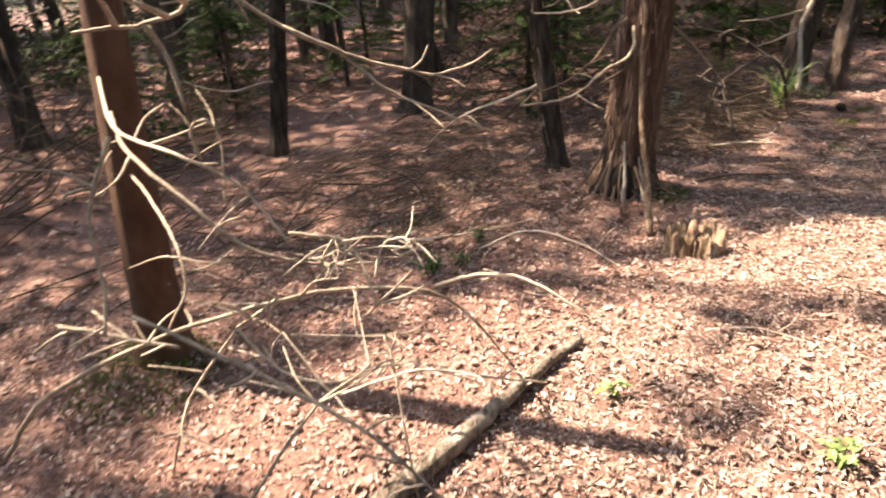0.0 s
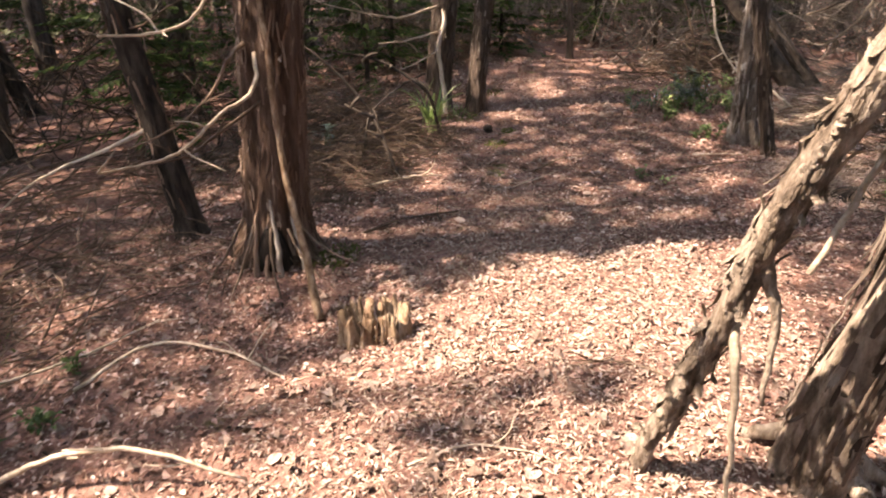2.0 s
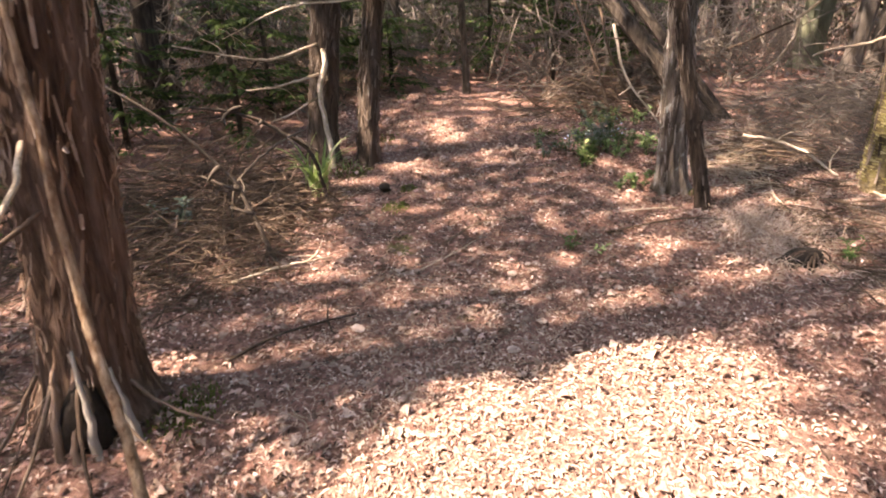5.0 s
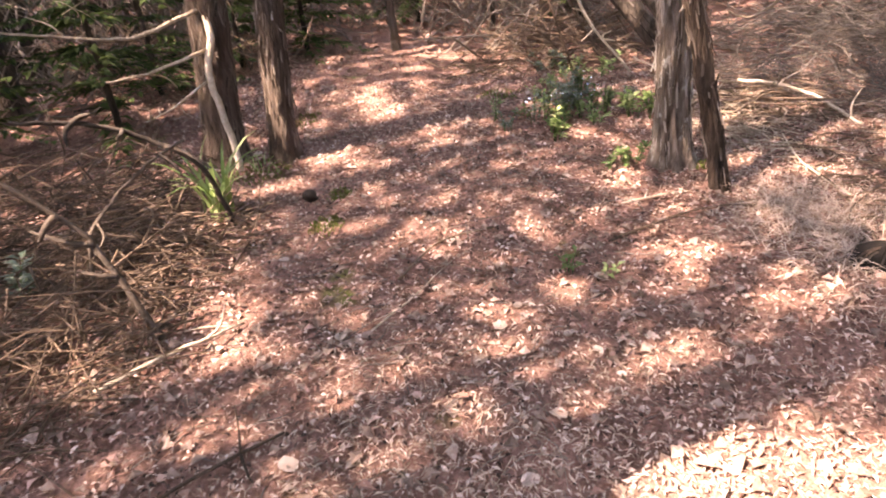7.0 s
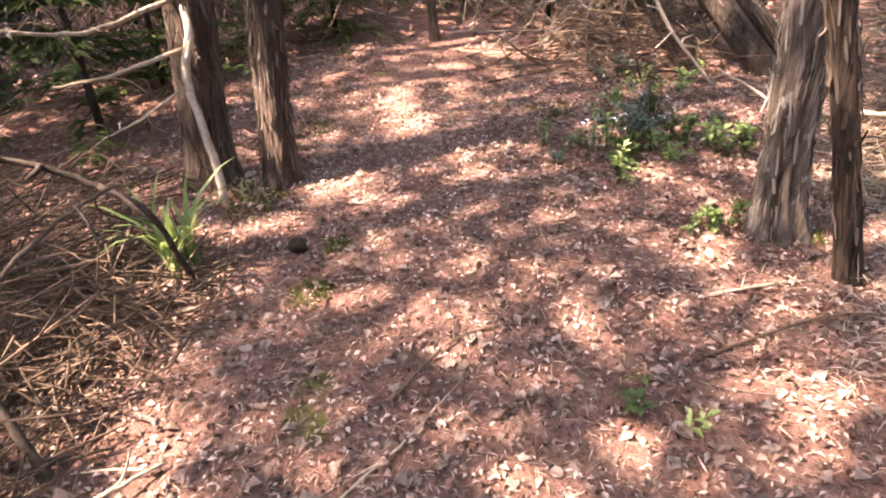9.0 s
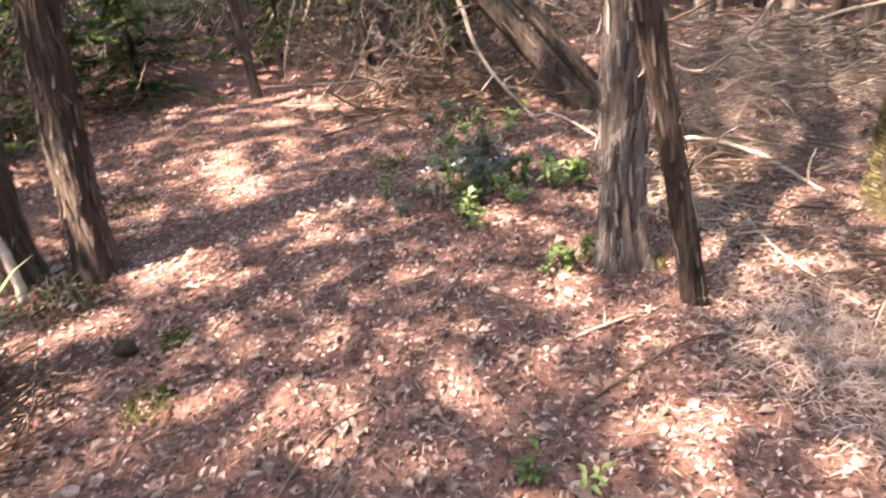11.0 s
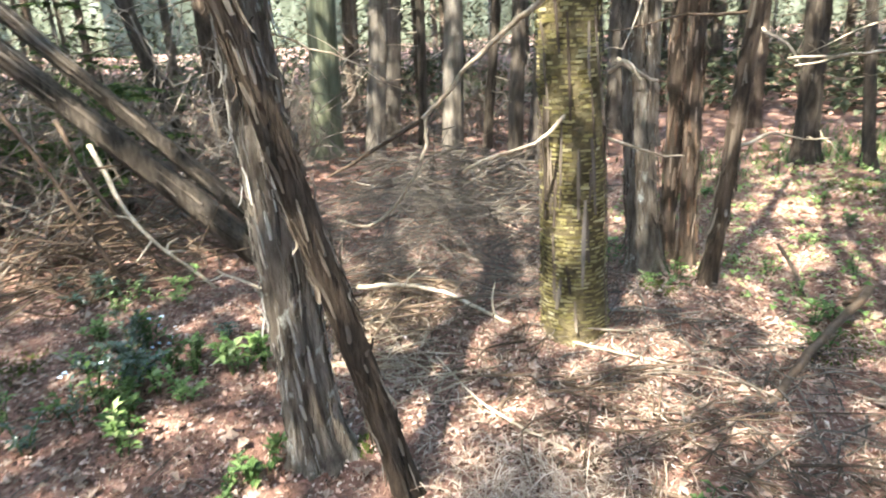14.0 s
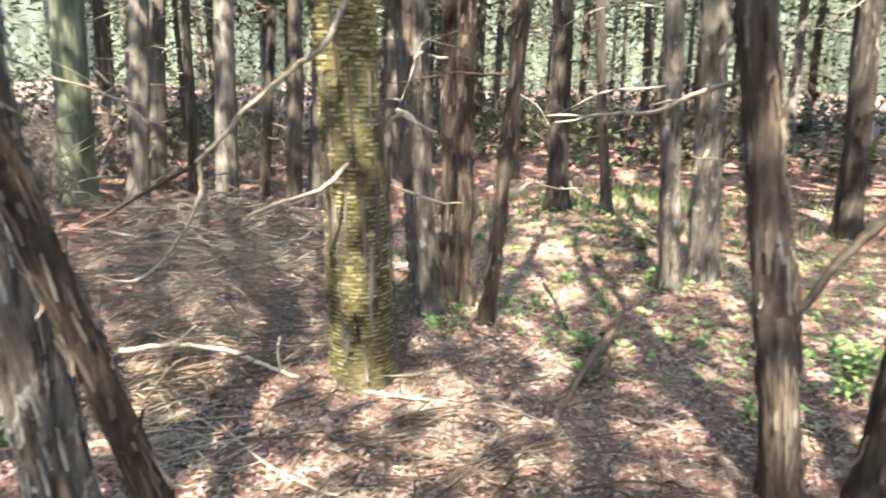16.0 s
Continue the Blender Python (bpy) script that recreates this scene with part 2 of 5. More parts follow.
def smooth_line(points, steps=5):
    """Catmull-Rom line through the points."""
    pts = [Vector(p) for p in points]
    if len(pts) < 3:
        return [pts[0].lerp(pts[-1], k / steps) for k in range(steps + 1)]
    ext = [pts[0] * 2 - pts[1], *pts, pts[-1] * 2 - pts[-2]]
    out = []
    for k in range(1, len(ext) - 2):
        a, b, c, d = ext[k - 1:k + 3]
        for j in range(steps):
            t = j / steps
            out.append(0.5 * (2 * b + (c - a) * t + (2 * a - 5 * b + 4 * c - d) * t * t + (3 * b - a - 3 * c + d) * t ** 3))
    return out + [pts[-1]]


def bough(points, thick, thin, steps=5, sides=6, rough=0.35, twigs=0, seed=1):
    """A knobbly tapering branch with side twigs."""
    line = smooth_line(points, steps)
    r = random.Random(seed)
    line = [p + Vector((r.uniform(-1, 1), r.uniform(-1, 1), r.uniform(-1, 1))) * min(thick * 0.35, 0.005) for p in line]
    n = len(line)
    b = Build()
    b.tube(line, [thick + (thin - thick) * k / (n - 1) for k in range(n)], sides, rough, seed)
    for k in range(twigs):
        at = line[r.randrange(n // 4, n)]
        d = Vector((r.uniform(-1, 1), r.uniform(-1, 1), r.uniform(-0.5, 0.8))).normalized()
        e = Vector((r.uniform(-1, 1), r.uniform(-1, 1), r.uniform(-0.6, 0.4)))
        size = r.uniform(0.08, 0.22)
        b.tube(smooth_line([at, at + d * size * 0.5, at + d * size + e * size * 0.35], 3), [thin * 1.1, thin, thin * 0.9, thin * 0.8, thin * 0.7, thin * 0.6, thin * 0.4], 4)
    return b


# ---- trees ----
def trunk_mesh(r, lean, height, sides=24, rings=34, flare=0.6, flutes=5, depth=0.07, seed=0.0, curve=0.0, twist=0.4, crack=0.085):
    """A fluted trunk with a root flare; lean is metres sideways for each metre up."""
    b = Build()
    heights = [-0.12 + (height + 0.12) * (k / rings) ** 1.7 for k in range(rings + 1)]
    line, radii = [], []
    for h in heights:
        bend = curve * math.sin(min(h, 4) * 1.1)
        settle = min(h, 3.5) + 0.35 * max(0.0, h - 3.5)
        line.append((lean[0] * settle + bend * lean[1] * 2 + 0.02 * noise.noise((h * 0.9, seed, 0)), lean[1] * settle - bend * lean[0] * 2 + 0.02 * noise.noise((h * 0.9, seed, 5)), h))
        radii.append(r * (1 - 0.72 * max(0.0, h) / (height + 0.5)) + r * flare * 0.55 * math.exp(-max(0.0, h) / 0.09))

    def lobes(ang, k, z):
        foot = math.exp(-max(0.0, z) / 0.2)
        v = 1 + depth * (1 + 1.0 * foot) * math.cos(flutes * ang + twist * z + 1.7 * noise.noise((z * 0.6, seed, 2)))
        q = (math.cos(ang) * 4.5 + seed, math.sin(ang) * 4.5, z * 0.7)
        return v + crack * noise.noise(q) * 2 + crack * noise.noise((q[0] * 3, q[1] * 3, z * 1.5))

    b.tube(line, radii, sides, 0, seed, lobes)
    return b, line, radii


def at_height(line, radii, h):
    for k in range(len(line) - 1):
        if line[k + 1][2] >= h:
            t = (h - line[k][2]) / (line[k + 1][2] - line[k][2])
            return Vector(line[k]).lerp(Vector(line[k + 1]), t), radii[k] + (radii[k + 1] - radii[k]) * t
    return Vector(line[-1]), radii[-1]


def strips_mesh(line, radii, count, low, high, seed, length=(0.03, 0.15), width=(0.004, 0.014), lift=0.013):
    """Loose fibrous strips of bark that peel off the trunk."""
    r = random.Random(seed)
    b = Build()
    for _ in range(count):
        h, ang, size, w = r.uniform(low, high), r.uniform(0, 6.283), r.uniform(*length), r.uniform(*width)
        rows, drift = 5, r.uniform(-0.15, 0.15)
        peel = r.choice((0, 0, 1, -1)) * r.uniform(0.3, 1) * lift * 2
        verts = []
        for k in range(rows):
            c, rad = at_height(line, radii, h + size * k / (rows - 1))
            t = k / (rows - 1)
            off = rad * (1.03 + 0.05 * r.random()) + lift * r.uniform(0.1, 0.6) + (peel * (1 - t) ** 3 if peel > 0 else -peel * t ** 3)
            a = ang + drift * t
            ww = w / max(rad, 0.02) * (0.35 + 0.65 * math.sin(math.pi * (0.15 + 0.7 * t)))
            for s in (-1, 0, 1):
                q = off + (0.004 if s == 0 else 0)
                verts.append((c.x + math.cos(a + s * ww / 2) * q, c.y + math.sin(a + s * ww / 2) * q, c.z))
        b.add(verts, [(k * 3 + s, k * 3 + s + 1, k * 3 + s + 4, k * 3 + s + 3) for k in range(rows - 1) for s in (0, 1)])
    return b


def dead_branch_mesh(seed, size):
    r = random.Random(seed)
    pts, p, d = [Vector((0, 0, 0))], Vector((0, 0, 0)), Vector((1, r.uniform(-0.2, 0.2), r.uniform(-0.25, 0.25)))
    for k in range(5):
        p = p + d.normalized() * size / 5
        d += Vector((0, r.uniform(-0.35, 0.35), r.uniform(-0.3, 0.35)))
        pts.append(p)
    return bough(pts, 0.008 * size + 0.003, 0.002, 3, 5, 0.3, 5, seed)


DEAD_BRANCHES = [dead_branch_mesh(40 + k, s).mesh("dead_branch", TWIG if k % 2 else DEAD, True) for k, s in enumerate((0.5, 0.8, 1.1, 0.7, 0.95, 0.4))]
TREES = []


def tree(x, y, r, lean=(0.0, 0.0), bark=BARK_FAR, label="slender grey-brown conifer trunk in the woods", height=8.5, branches=0, low=0.6, high=4.0, strips=0, strip_mat=STRIP_GREY,
         group="", name="tree", seed=0, strip_top=2.2, **shape):
    t = holder(name, x, y, label, "tree", group)
    b, line, radii = trunk_mesh(r, lean, height, seed=seed * 1.37 + x, **shape)
    stem = part("trunk", b, bark, t)
    if strips:
        part("loose_bark", strips_mesh(line, radii, strips * 4, 0.02, strip_top, seed + 3), strip_mat, stem, "loose fibrous strips of bark")["kind"] = "stuff"
    rr = random.Random(seed * 31 + 5)
    for k in range(branches):
        h = low + (high - low) * (k + rr.random()) / branches
        c, rad = at_height(line, radii, h)
        ob = part("dead_branch", DEAD_BRANCHES[rr.randrange(6)], None, t)
        ang = rr.uniform(0, 360)
        s = rr.uniform(0.55, 1.15)
        ob.matrix_basis = pose(c.x + math.cos(radians(ang)) * rad * 0.7, c.y + math.sin(radians(ang)) * rad * 0.7, c.z, rr.uniform(-180, 180), rr.uniform(-12, 14), ang) @ Matrix.Scale(s, 4)
    TREES.append((t, x + lean[0] * 4.5, y + lean[1] * 4.5, height))
    return t, line, radii


def limb(t, points, thick, thin, mat=DEAD, name="dead_branch", label="", twigs=0, seed=1, steps=5, sides=6):
    """A branch of the tree t, given in the place's own metres."""
    local = [Vector(p) - t.location for p in points]
    return part(name, bough(local, thick, thin, steps, sides, 0.35, twigs, seed), mat, t, label)


# ground: one sheet, fine round the path and coarse to the horizon
def ground():
    def axis(a, b):
        near = list(np.arange(a, b, 0.09))
        out, step, lo, hi = [], 0.13, a, b
        while hi < 700:
            step *= 1.22
            lo, hi = lo - step, hi + step
            out += [lo, hi]
        return sorted(near + [b] + out)
    xs, ys = axis(-1.0, 10.0), axis(-5.0, 5.0)
    b = Build()
    b.v = [(x, y, ground_z(x, y)) for y in ys for x in xs]
    n = len(xs)
    b.f = [(j * n + i, j * n + i + 1, (j + 1) * n + i + 1, (j + 1) * n + i) for j in range(len(ys) - 1) for i in range(n - 1)]
    thing("ground", b, SOIL, "brown forest floor of leaf mould, needles and shredded bark", "ground", kind="structure")


ground()

# the big cedar beside the path, its leaning stick and its dead boughs
cedar, line, radii = tree(3.43, 2.62, 0.155, (0.034, -0.088), BARK_RED, "large reddish cedar with shaggy fibrous bark and hollow foot", 9, 2, 1.6, 3.5, 190, STRIP_RED, name="cedar_tree", seed=3,
                          sides=56, rings=50, flare=0.95, flutes=7, depth=0.06, crack=0.09)
limb(cedar, [(2.44, 2.56, 0.82), (2.58, 2.47, 0.82), (2.7, 2.39, 0.85), (2.86, 2.33, 0.95), (3.02, 2.28, 1.02), (3.32, 2.5, 1.1)][::-1], 0.01, 0.005, twigs=3, seed=11)
limb(cedar, [(2.67, 2.66, 1.26), (2.81, 2.56, 1.25), (2.93, 2.46, 1.29), (3.01, 2.42, 1.38), (3.35, 2.5, 1.6)][::-1], 0.009, 0.005, twigs=3, seed=12)
limb(cedar, [(3.3, 2.53, 1.15), (3.23, 2.56, 1.1), (3.13, 2.61, 0.96), (2.98, 2.7, 0.84), (2.8, 2.81, 0.78)], 0.01, 0.004, TWIG, twigs=4, seed=13)
limb(cedar, [(3.32, 2.5, 0.89), (3.05, 2.61, 0.76), (2.95, 2.68, 0.71), (2.75, 2.8, 0.72)], 0.009, 0.004, TWIG, twigs=4, seed=14)
for k in range(5):   # splayed splinters and roots at its foot
    a = 2.6 + k * 0.55
    limb(cedar, [(3.4 + 0.15 * math.cos(a), 2.6 + 0.15 * math.sin(a), 0.3 - 0.02 * k), (3.4 + 0.28 * math.cos(a), 2.6 + 0.28 * math.sin(a), 0.12),
                 (3.4 + (0.42 + 0.05 * (k % 3)) * math.cos(a + 0.1), 2.6 + (0.42 + 0.05 * (k % 3)) * math.sin(a + 0.1), 0.01)], 0.009, 0.004, TWIG, "splinter", seed=60 + k)
thing("leaning_stick", bough([(2.98, 2.08, 0.0), (3.1, 2.2, 0.25), (3.22, 2.35, 0.6), (3.31, 2.42, 1.15), (3.36, 2.46, 1.6)], 0.02, 0.012, 6, 7, 0.3, 0, 4), ROTTEN, "brown barkless stick leaning against the cedar trunk", "stick")

# solid lump, no cavity: its near-black colour stands in for the hollow's shade
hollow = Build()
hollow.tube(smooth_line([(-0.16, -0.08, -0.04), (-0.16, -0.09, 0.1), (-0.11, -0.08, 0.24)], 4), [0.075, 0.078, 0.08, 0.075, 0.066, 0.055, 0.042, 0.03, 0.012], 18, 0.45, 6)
part("hollow", hollow, HOLE, cedar, "near-black lump standing in for the shade inside the rotted hollow foot")
for k, (dx, dy, top) in enumerate(((-0.235, -0.05, 0.34), (-0.2, -0.16, 0.42), (-0.24, -0.11, 0.2), (-0.1, -0.22, 0.3))):
    limb(cedar, [(3.43 + dx * 1.15, 2.62 + dy * 1.15, -0.01), (3.43 + dx, 2.62 + dy, top * 0.5), (3.43 + dx * 0.75, 2.62 + dy * 0.75, top)], 0.02, 0.006, STRIP_PALE if k % 2 else STRIP_RED, "torn_shard", "torn shard of wood", seed=75 + k)

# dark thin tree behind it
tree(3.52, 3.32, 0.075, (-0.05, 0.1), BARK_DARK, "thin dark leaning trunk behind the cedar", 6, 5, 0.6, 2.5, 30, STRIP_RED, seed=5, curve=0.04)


# rotten double stump
def stump():
    t = holder("tree_stump", 2.95, 1.77, "rotten splintered double stump, hollow and tan", "stump")
    r = random.Random(5)
    for cx, cy, rad, h, name in ((-0.045, 0.055, 0.07, 0.2, "stump_half"), (0.055, -0.065, 0.062, 0.19, "stump_half")):
        b = Build()
        sides, rings = 40, 12
        jag = [h * (0.66 + 0.5 * noise.noise((s * 0.55, cx * 40, 0)) + 0.32 * noise.noise((s * 1.7, cx * 40, 4)) - 0.3 * max(0.0, math.cos(6.2832 * s / sides - 4.1))) for s in range(sides)]
        for layer, inner in ((0, 1.0), (1, 0.62)):
            for k in range(rings):
                for s in range(sides):
                    ang = 6.2832 * s / sides
                    f = k / (rings - 1)
                    z = jag[s] * f - 0.03 * (1 - f)
                    q = rad * (1 + 0.55 * math.exp(-f * 4)) * inner * (1 + 0.13 * noise.noise((math.cos(ang) * 7, math.sin(ang) * 7, cx * 30 + f)) + 0.3 * noise.noise((math.cos(ang) * 2.6, math.sin(ang) * 2.6, cx * 30)))
                    b.v.append((cx + math.cos(ang) * q, cy + math.sin(ang) * q, z))
        m = sides * rings
        for layer in (0, 1):
            for k in range(rings - 1):
                for s in range(sides):
                    a, c = layer * m + k * sides + s, layer * m + k * sides + (s + 1) % sides
                    b.f.append((a, c, c + sides, a + sides) if layer == 0 else (a, a + sides, c + sides, c))
        for s in range(sides):
            a, c = (rings - 1) * sides + s, (rings - 1) * sides + (s + 1) % sides
            b.f.append((a, c, c + m, a + m))
        b.v.append((cx, cy, h * 0.12))
        for s in range(sides):
            b.f.append((m + (rings - 1) * sides + s, m + (rings - 1) * sides + (s + 1) % sides, len(b.v) - 1))
        part(name, b, ROTTEN, t)
    for k in range(9):
        a = r.uniform(0, 6.28)
        x, y = 0.07 * math.cos(a), 0.09 * math.sin(a)
        part("splinter", bough([(x, y, 0), (x * 1.15, y * 1.15, 0.1), (x * 1.3, y * 1.2, r.uniform(0.1, 0.17))], 0.004 + 0.008 * r.random(), 0.002, 3, 5, 0.4, 0, 200 + k), ROTTEN, t)


stump()

# twin trees by the bend
twin, line, radii = tree(6.82, 3.2, 0.115, (0.037, -0.12), BARK_GREY, "shaggy grey-brown cedar with a torn pale strip", 8, 3, 1.2, 3.5, 110, STRIP_GREY, "trees by the bend", "cedar_tree", 8, sides=34, rings=40, flare=0.7, flutes=5, depth=0.08)
for pts, a, b in (([(5.95, 3.83, 1.06), (6.15, 3.63, 0.98), (6.32, 3.42, 0.92), (6.46, 3.3, 0.91), (6.8, 3.1, 0.98)], 0.014, 0.006), ([(6.31, 3.53, 0.69), (6.46, 3.35, 0.69), (6.76, 3.12, 0.74)], 0.012, 0.006),
                  ([(6.27, 3.33, 0.46), (6.4, 3.22, 0.5), (6.78, 3.12, 0.58)], 0.009, 0.004)):
    limb(twin, pts[::-1], a, b, twigs=3, seed=int(a * 900))
limb(twin, [(6.78, 3.08, 0.95), (6.72, 3.04, 0.82), (6.68, 3.09, 0.62), (6.66, 3.07, 0.42), (6.62, 3.02, 0.2), (6.58, 3.0, 0.02)], 0.018, 0.024, DEAD, "torn_strip", "pale twisted strip of torn wood", seed=19)
tree(6.85, 2.8, 0.083, (0.032, -0.1), BARK_GREY, "grey-brown cedar trunk with mossy foot", 8, 3, 1.3, 3.5, 80, STRIP_GREY, "trees by the bend", "cedar_tree", 9, sides=30, rings=36)

# the crossed pair: an upright pale trunk and a leaning pole before it
tree(6.485, 0.375, 0.087, (0.02, 0.044), BARK_PALE, "pale lichened cedar trunk with ragged fluted foot", 8.5, 3, 1.3, 3.5, 120, STRIP_PALE, "crossed pair of trunks", "cedar_tree", 12, sides=48, rings=48, flare=0.95, flutes=8, depth=0.08)
tree(6.14, 0.19, 0.045, (0.11, 0.215), BARK_GREY, "slim brown trunk leaning across its neighbour", 7.5, 1, 1.6, 3.5, 60, STRIP_GREY, "crossed pair of trunks", "cedar_tree", 13, sides=28, rings=40, flare=0.5, depth=0.04)


# fallen double trunk propped at a slant
def slanted():
    t = holder("fallen_tree", 8.75, -0.17, "dark double trunk of a toppled tree propped at a slant", "tree")
    for base, r, lean in (((0.0, 0.0), 0.088, (0.25, 0.88)), ((0.06, -0.2), 0.06, (0.24, 0.85))):
        b = Build()
        pts = [(base[0] + lean[0] * h, base[1] + lean[1] * h, h - 0.1) for h in (0, 0.25, 0.5, 0.8, 1.2, 1.7, 2.3, 3.0, 3.8)]
        line = smooth_line(pts, 4)
        n = len(line)
        b.tube(line, [r * (1.25 - 0.6 * (k / n) ** 0.6) for k in range(n)], 26, 0.12, r, lambda ang, k, z: 1 + 0.06 * math.cos(5 * ang + z) + 0.1 * noise.noise((math.cos(ang) * 5, math.sin(ang) * 5, z)))
        stem = part("trunk", b, BARK_DARK, t)
        part("loose_bark", strips_mesh([tuple(p) for p in line], [r * 0.95] * n, 160, 0.0, 2.6, 44, (0.06, 0.3), (0.008, 0.02), 0.01), STRIP_GREY, stem, "long split strips of bark")["kind"] = "stuff"
    for k, pts in enumerate(([(9.02, 1.0, 1.06), (8.75, 0.85, 0.6), (8.55, 0.5, 0.0)], [(9.1, 1.4, 1.42), (8.75, 1.05, 0.7), (8.6, 0.8, 0.0)], [(8.98, 0.85, 0.9), (8.6, 0.7, 0.45), (8.4, 0.35, 0.03)])):
        limb(t, pts, 0.016, 0.01, DEAD if k == 2 else TWIG, twigs=4, seed=80 + k)


slanted()


# yellow flaky trunk and its companions
yellow, line, radii = tree(6.76, -1.07, 0.148, (0.03, 0.03), BARK_YELLOW, "stout trunk with yellow-green flaking bark and torn side", 9, 2, 1.9, 3.8, 0, name="birch_tree", seed=21, sides=40, rings=44, flare=0.28, flutes=3, depth=0.035, crack=0.03)
flakes = Build()
r = random.Random(8)
for _ in range(4000):
    h, ang = 0.05 + 2.1 * r.random(), r.uniform(0, 6.283)
    if noise.noise((math.cos(ang) * 1.6, math.sin(ang) * 1.6, h * 1.4)) < -0.12 + 0.5 * max(0.0, 0.4 - h) or noise.noise((ang * 7, h * 1.2, 3)) < -0.32:
        continue
    h = 0.021 * round(h / 0.021) + r.uniform(-0.004, 0.004)
    c, rad = at_height(line, radii, h)
    w, tall, off = r.uniform(0.015, 0.05), r.uniform(0.007, 0.016), rad * (1.02 + 0.03 * r.random())
    curl, edge = r.uniform(0.0, 0.012), r.choice((-1, 1))
    quad = []
    for s, z in ((-1, 0), (0, 0), (1, 0), (1, 1), (0, 1), (-1, 1)):
        a = ang + s * w / rad / 2
        q = off + (curl if s == edge else 0.002) + 0.004 * z
        quad.append((c.x + math.cos(a) * q, c.y + math.sin(a) * q, c.z + z * tall))
    flakes.add(quad, [(0, 1, 4, 5), (1, 2, 3, 4)])
ob = part("flaking_bark", flakes, FLAKE, yellow, "pale yellow curling flakes of bark")
tagged(ob, kind="stuff")
part("torn_bark", strips_mesh([p for p in line], radii, 60, 0.0, 1.5, 5, (0.12, 0.5), (0.01, 0.025), 0.015), STRIP_GREY, yellow, "pale torn slabs of bark")["kind"] = "stuff"
limb(yellow, [(6.7, -0.95, 1.75), (6.63, -0.78, 1.57), (6.71, -0.68, 1.47), (6.8, -0.55, 1.34), (6.86, -0.42, 1.19), (6.9, -0.34, 1.11)], 0.012, 0.008, seed=31)
limb(yellow, [(6.9, -0.36, 1.12), (6.88, -0.34, 0.99), (6.89, -0.26, 0.85), (6.9, -0.16, 0.74), (6.94, -0.06, 0.69), (6.98, 0.03, 0.72)], 0.009, 0.005, seed=32)
limb(yellow, [(6.9, -0.33, 1.1), (7.0, -0.06, 0.95), (7.03, 0.05, 0.9)], 0.008, 0.004, TWIG, seed=33)
limb(yellow, [(6.7, -0.95, 1.08), (6.66, -0.75, 0.99), (6.73, -0.56, 0.94), (6.78, -0.46, 0.89)], 0.009, 0.006, seed=34)
limb(yellow, [(6.62, -1.12, 1.25), (6.52, -1.12, 1.3), (6.48, -1.16, 1.22)], 0.011, 0.005, seed=35)
limb(yellow, [(6.66, -1.2, 1.3), (6.58, -1.3, 1.22), (6.56, -1.36, 1.2)], 0.01, 0.005, seed=36)
limb(yellow, [(6.7, -1.2, 0.95), (6.62, -1.45, 0.85), (6.6, -1.6, 0.83)], 0.008, 0.004, seed=37)
tree(7.07, -1.88, 0.09, (0.045, 0.06), BARK_PALE, "grey trunk with flared shredding foot", 8.5, 4, 1.0, 3.5, 80, STRIP_GREY, "clump of trunks", seed=22, sides=30, rings=38, flare=0.9, flutes=6)
tree(7.19, -2.2, 0.048, (0.005, 0.007), BARK_GREY, "slim reddish-brown trunk in a clump", 8, 5, 0.8, 3.5, 50, STRIP_RED, "clump of trunks", seed=23)
tree(7.01, -2.17, 0.05, (0.011, 0.015), BARK_GREY, "slim reddish-brown trunk in a clump", 8, 5, 0.8, 3.5, 60, STRIP_RED, "clump of trunks", seed=24)
tree(6.72, -2.0, 0.043, (-0.05, -0.07), BARK_GREY, "thin leaning trunk at the edge of a clump", 7, 6, 0.7, 3.0, 40, STRIP_GREY, "clump of trunks", seed=25)
tree(8.09, -5.06, 0.11, (0.027, 0.023), BARK_DARK, "dark trunk with spreading roots on a hummock", 9, 14, 0.8, 4.0, 30, seed=26, flare=1.0)
tree(7.58, -5.18, 0.052, (0.08, 0.07), BARK_DARK, "thin dark trunk with many bare side branches", 8, 14, 0.9, 4.0, seed=27, flare=1.2)
tree(6.15, -3.33, 0.066, (0.06, 0.05), BARK_PALE, "pale slim trunk with mossy foot", 8.5, 14, 0.8, 3.6, 50, STRIP_GREY, seed=28)
tree(6.07, -3.75, 0.1, (0.05, 0.04), BARK_PALE, "pale broad trunk with sunlit scaly bark", 9, 12, 0.8, 3.6, 60, STRIP_GREY, seed=29)
near, line, radii = tree(4.93, -1.4, 0.062, (0.15, 0.11), BARK_GREY, "close twin-stemmed trunk with shaggy brown bark", 7.5, 1, 1.9, 3.5, 70, STRIP_GREY, name="cedar_tree", seed=30, sides=30, rings=44)
limb(near, [(4.97, -1.47, 0.0), (5.0, -1.46, 0.5), (5.1, -1.46, 1.0), (5.22, -1.42, 1.6), (5.33, -1.34, 2.4), (5.5, -1.2, 4.2)], 0.055, 0.035, BARK_GREY, "second_stem", seed=3, sides=18)
limb(near, [(5.15, -1.35, 1.48), (5.25, -1.37, 1.45), (5.36, -1.33, 1.41), (5.48, -1.28, 1.35), (5.62, -1.21, 1.33), (5.81, -1.11, 1.32)], 0.011, 0.004, twigs=4, seed=51)
limb(near, [(5.07, -1.3, 0.58), (4.95, -1.36, 0.76), (4.87, -1.42, 0.93), (4.77, -1.46, 1.07), (4.6, -1.6, 1.3)], 0.014, 0.016, BRANCH_DARK, seed=52)
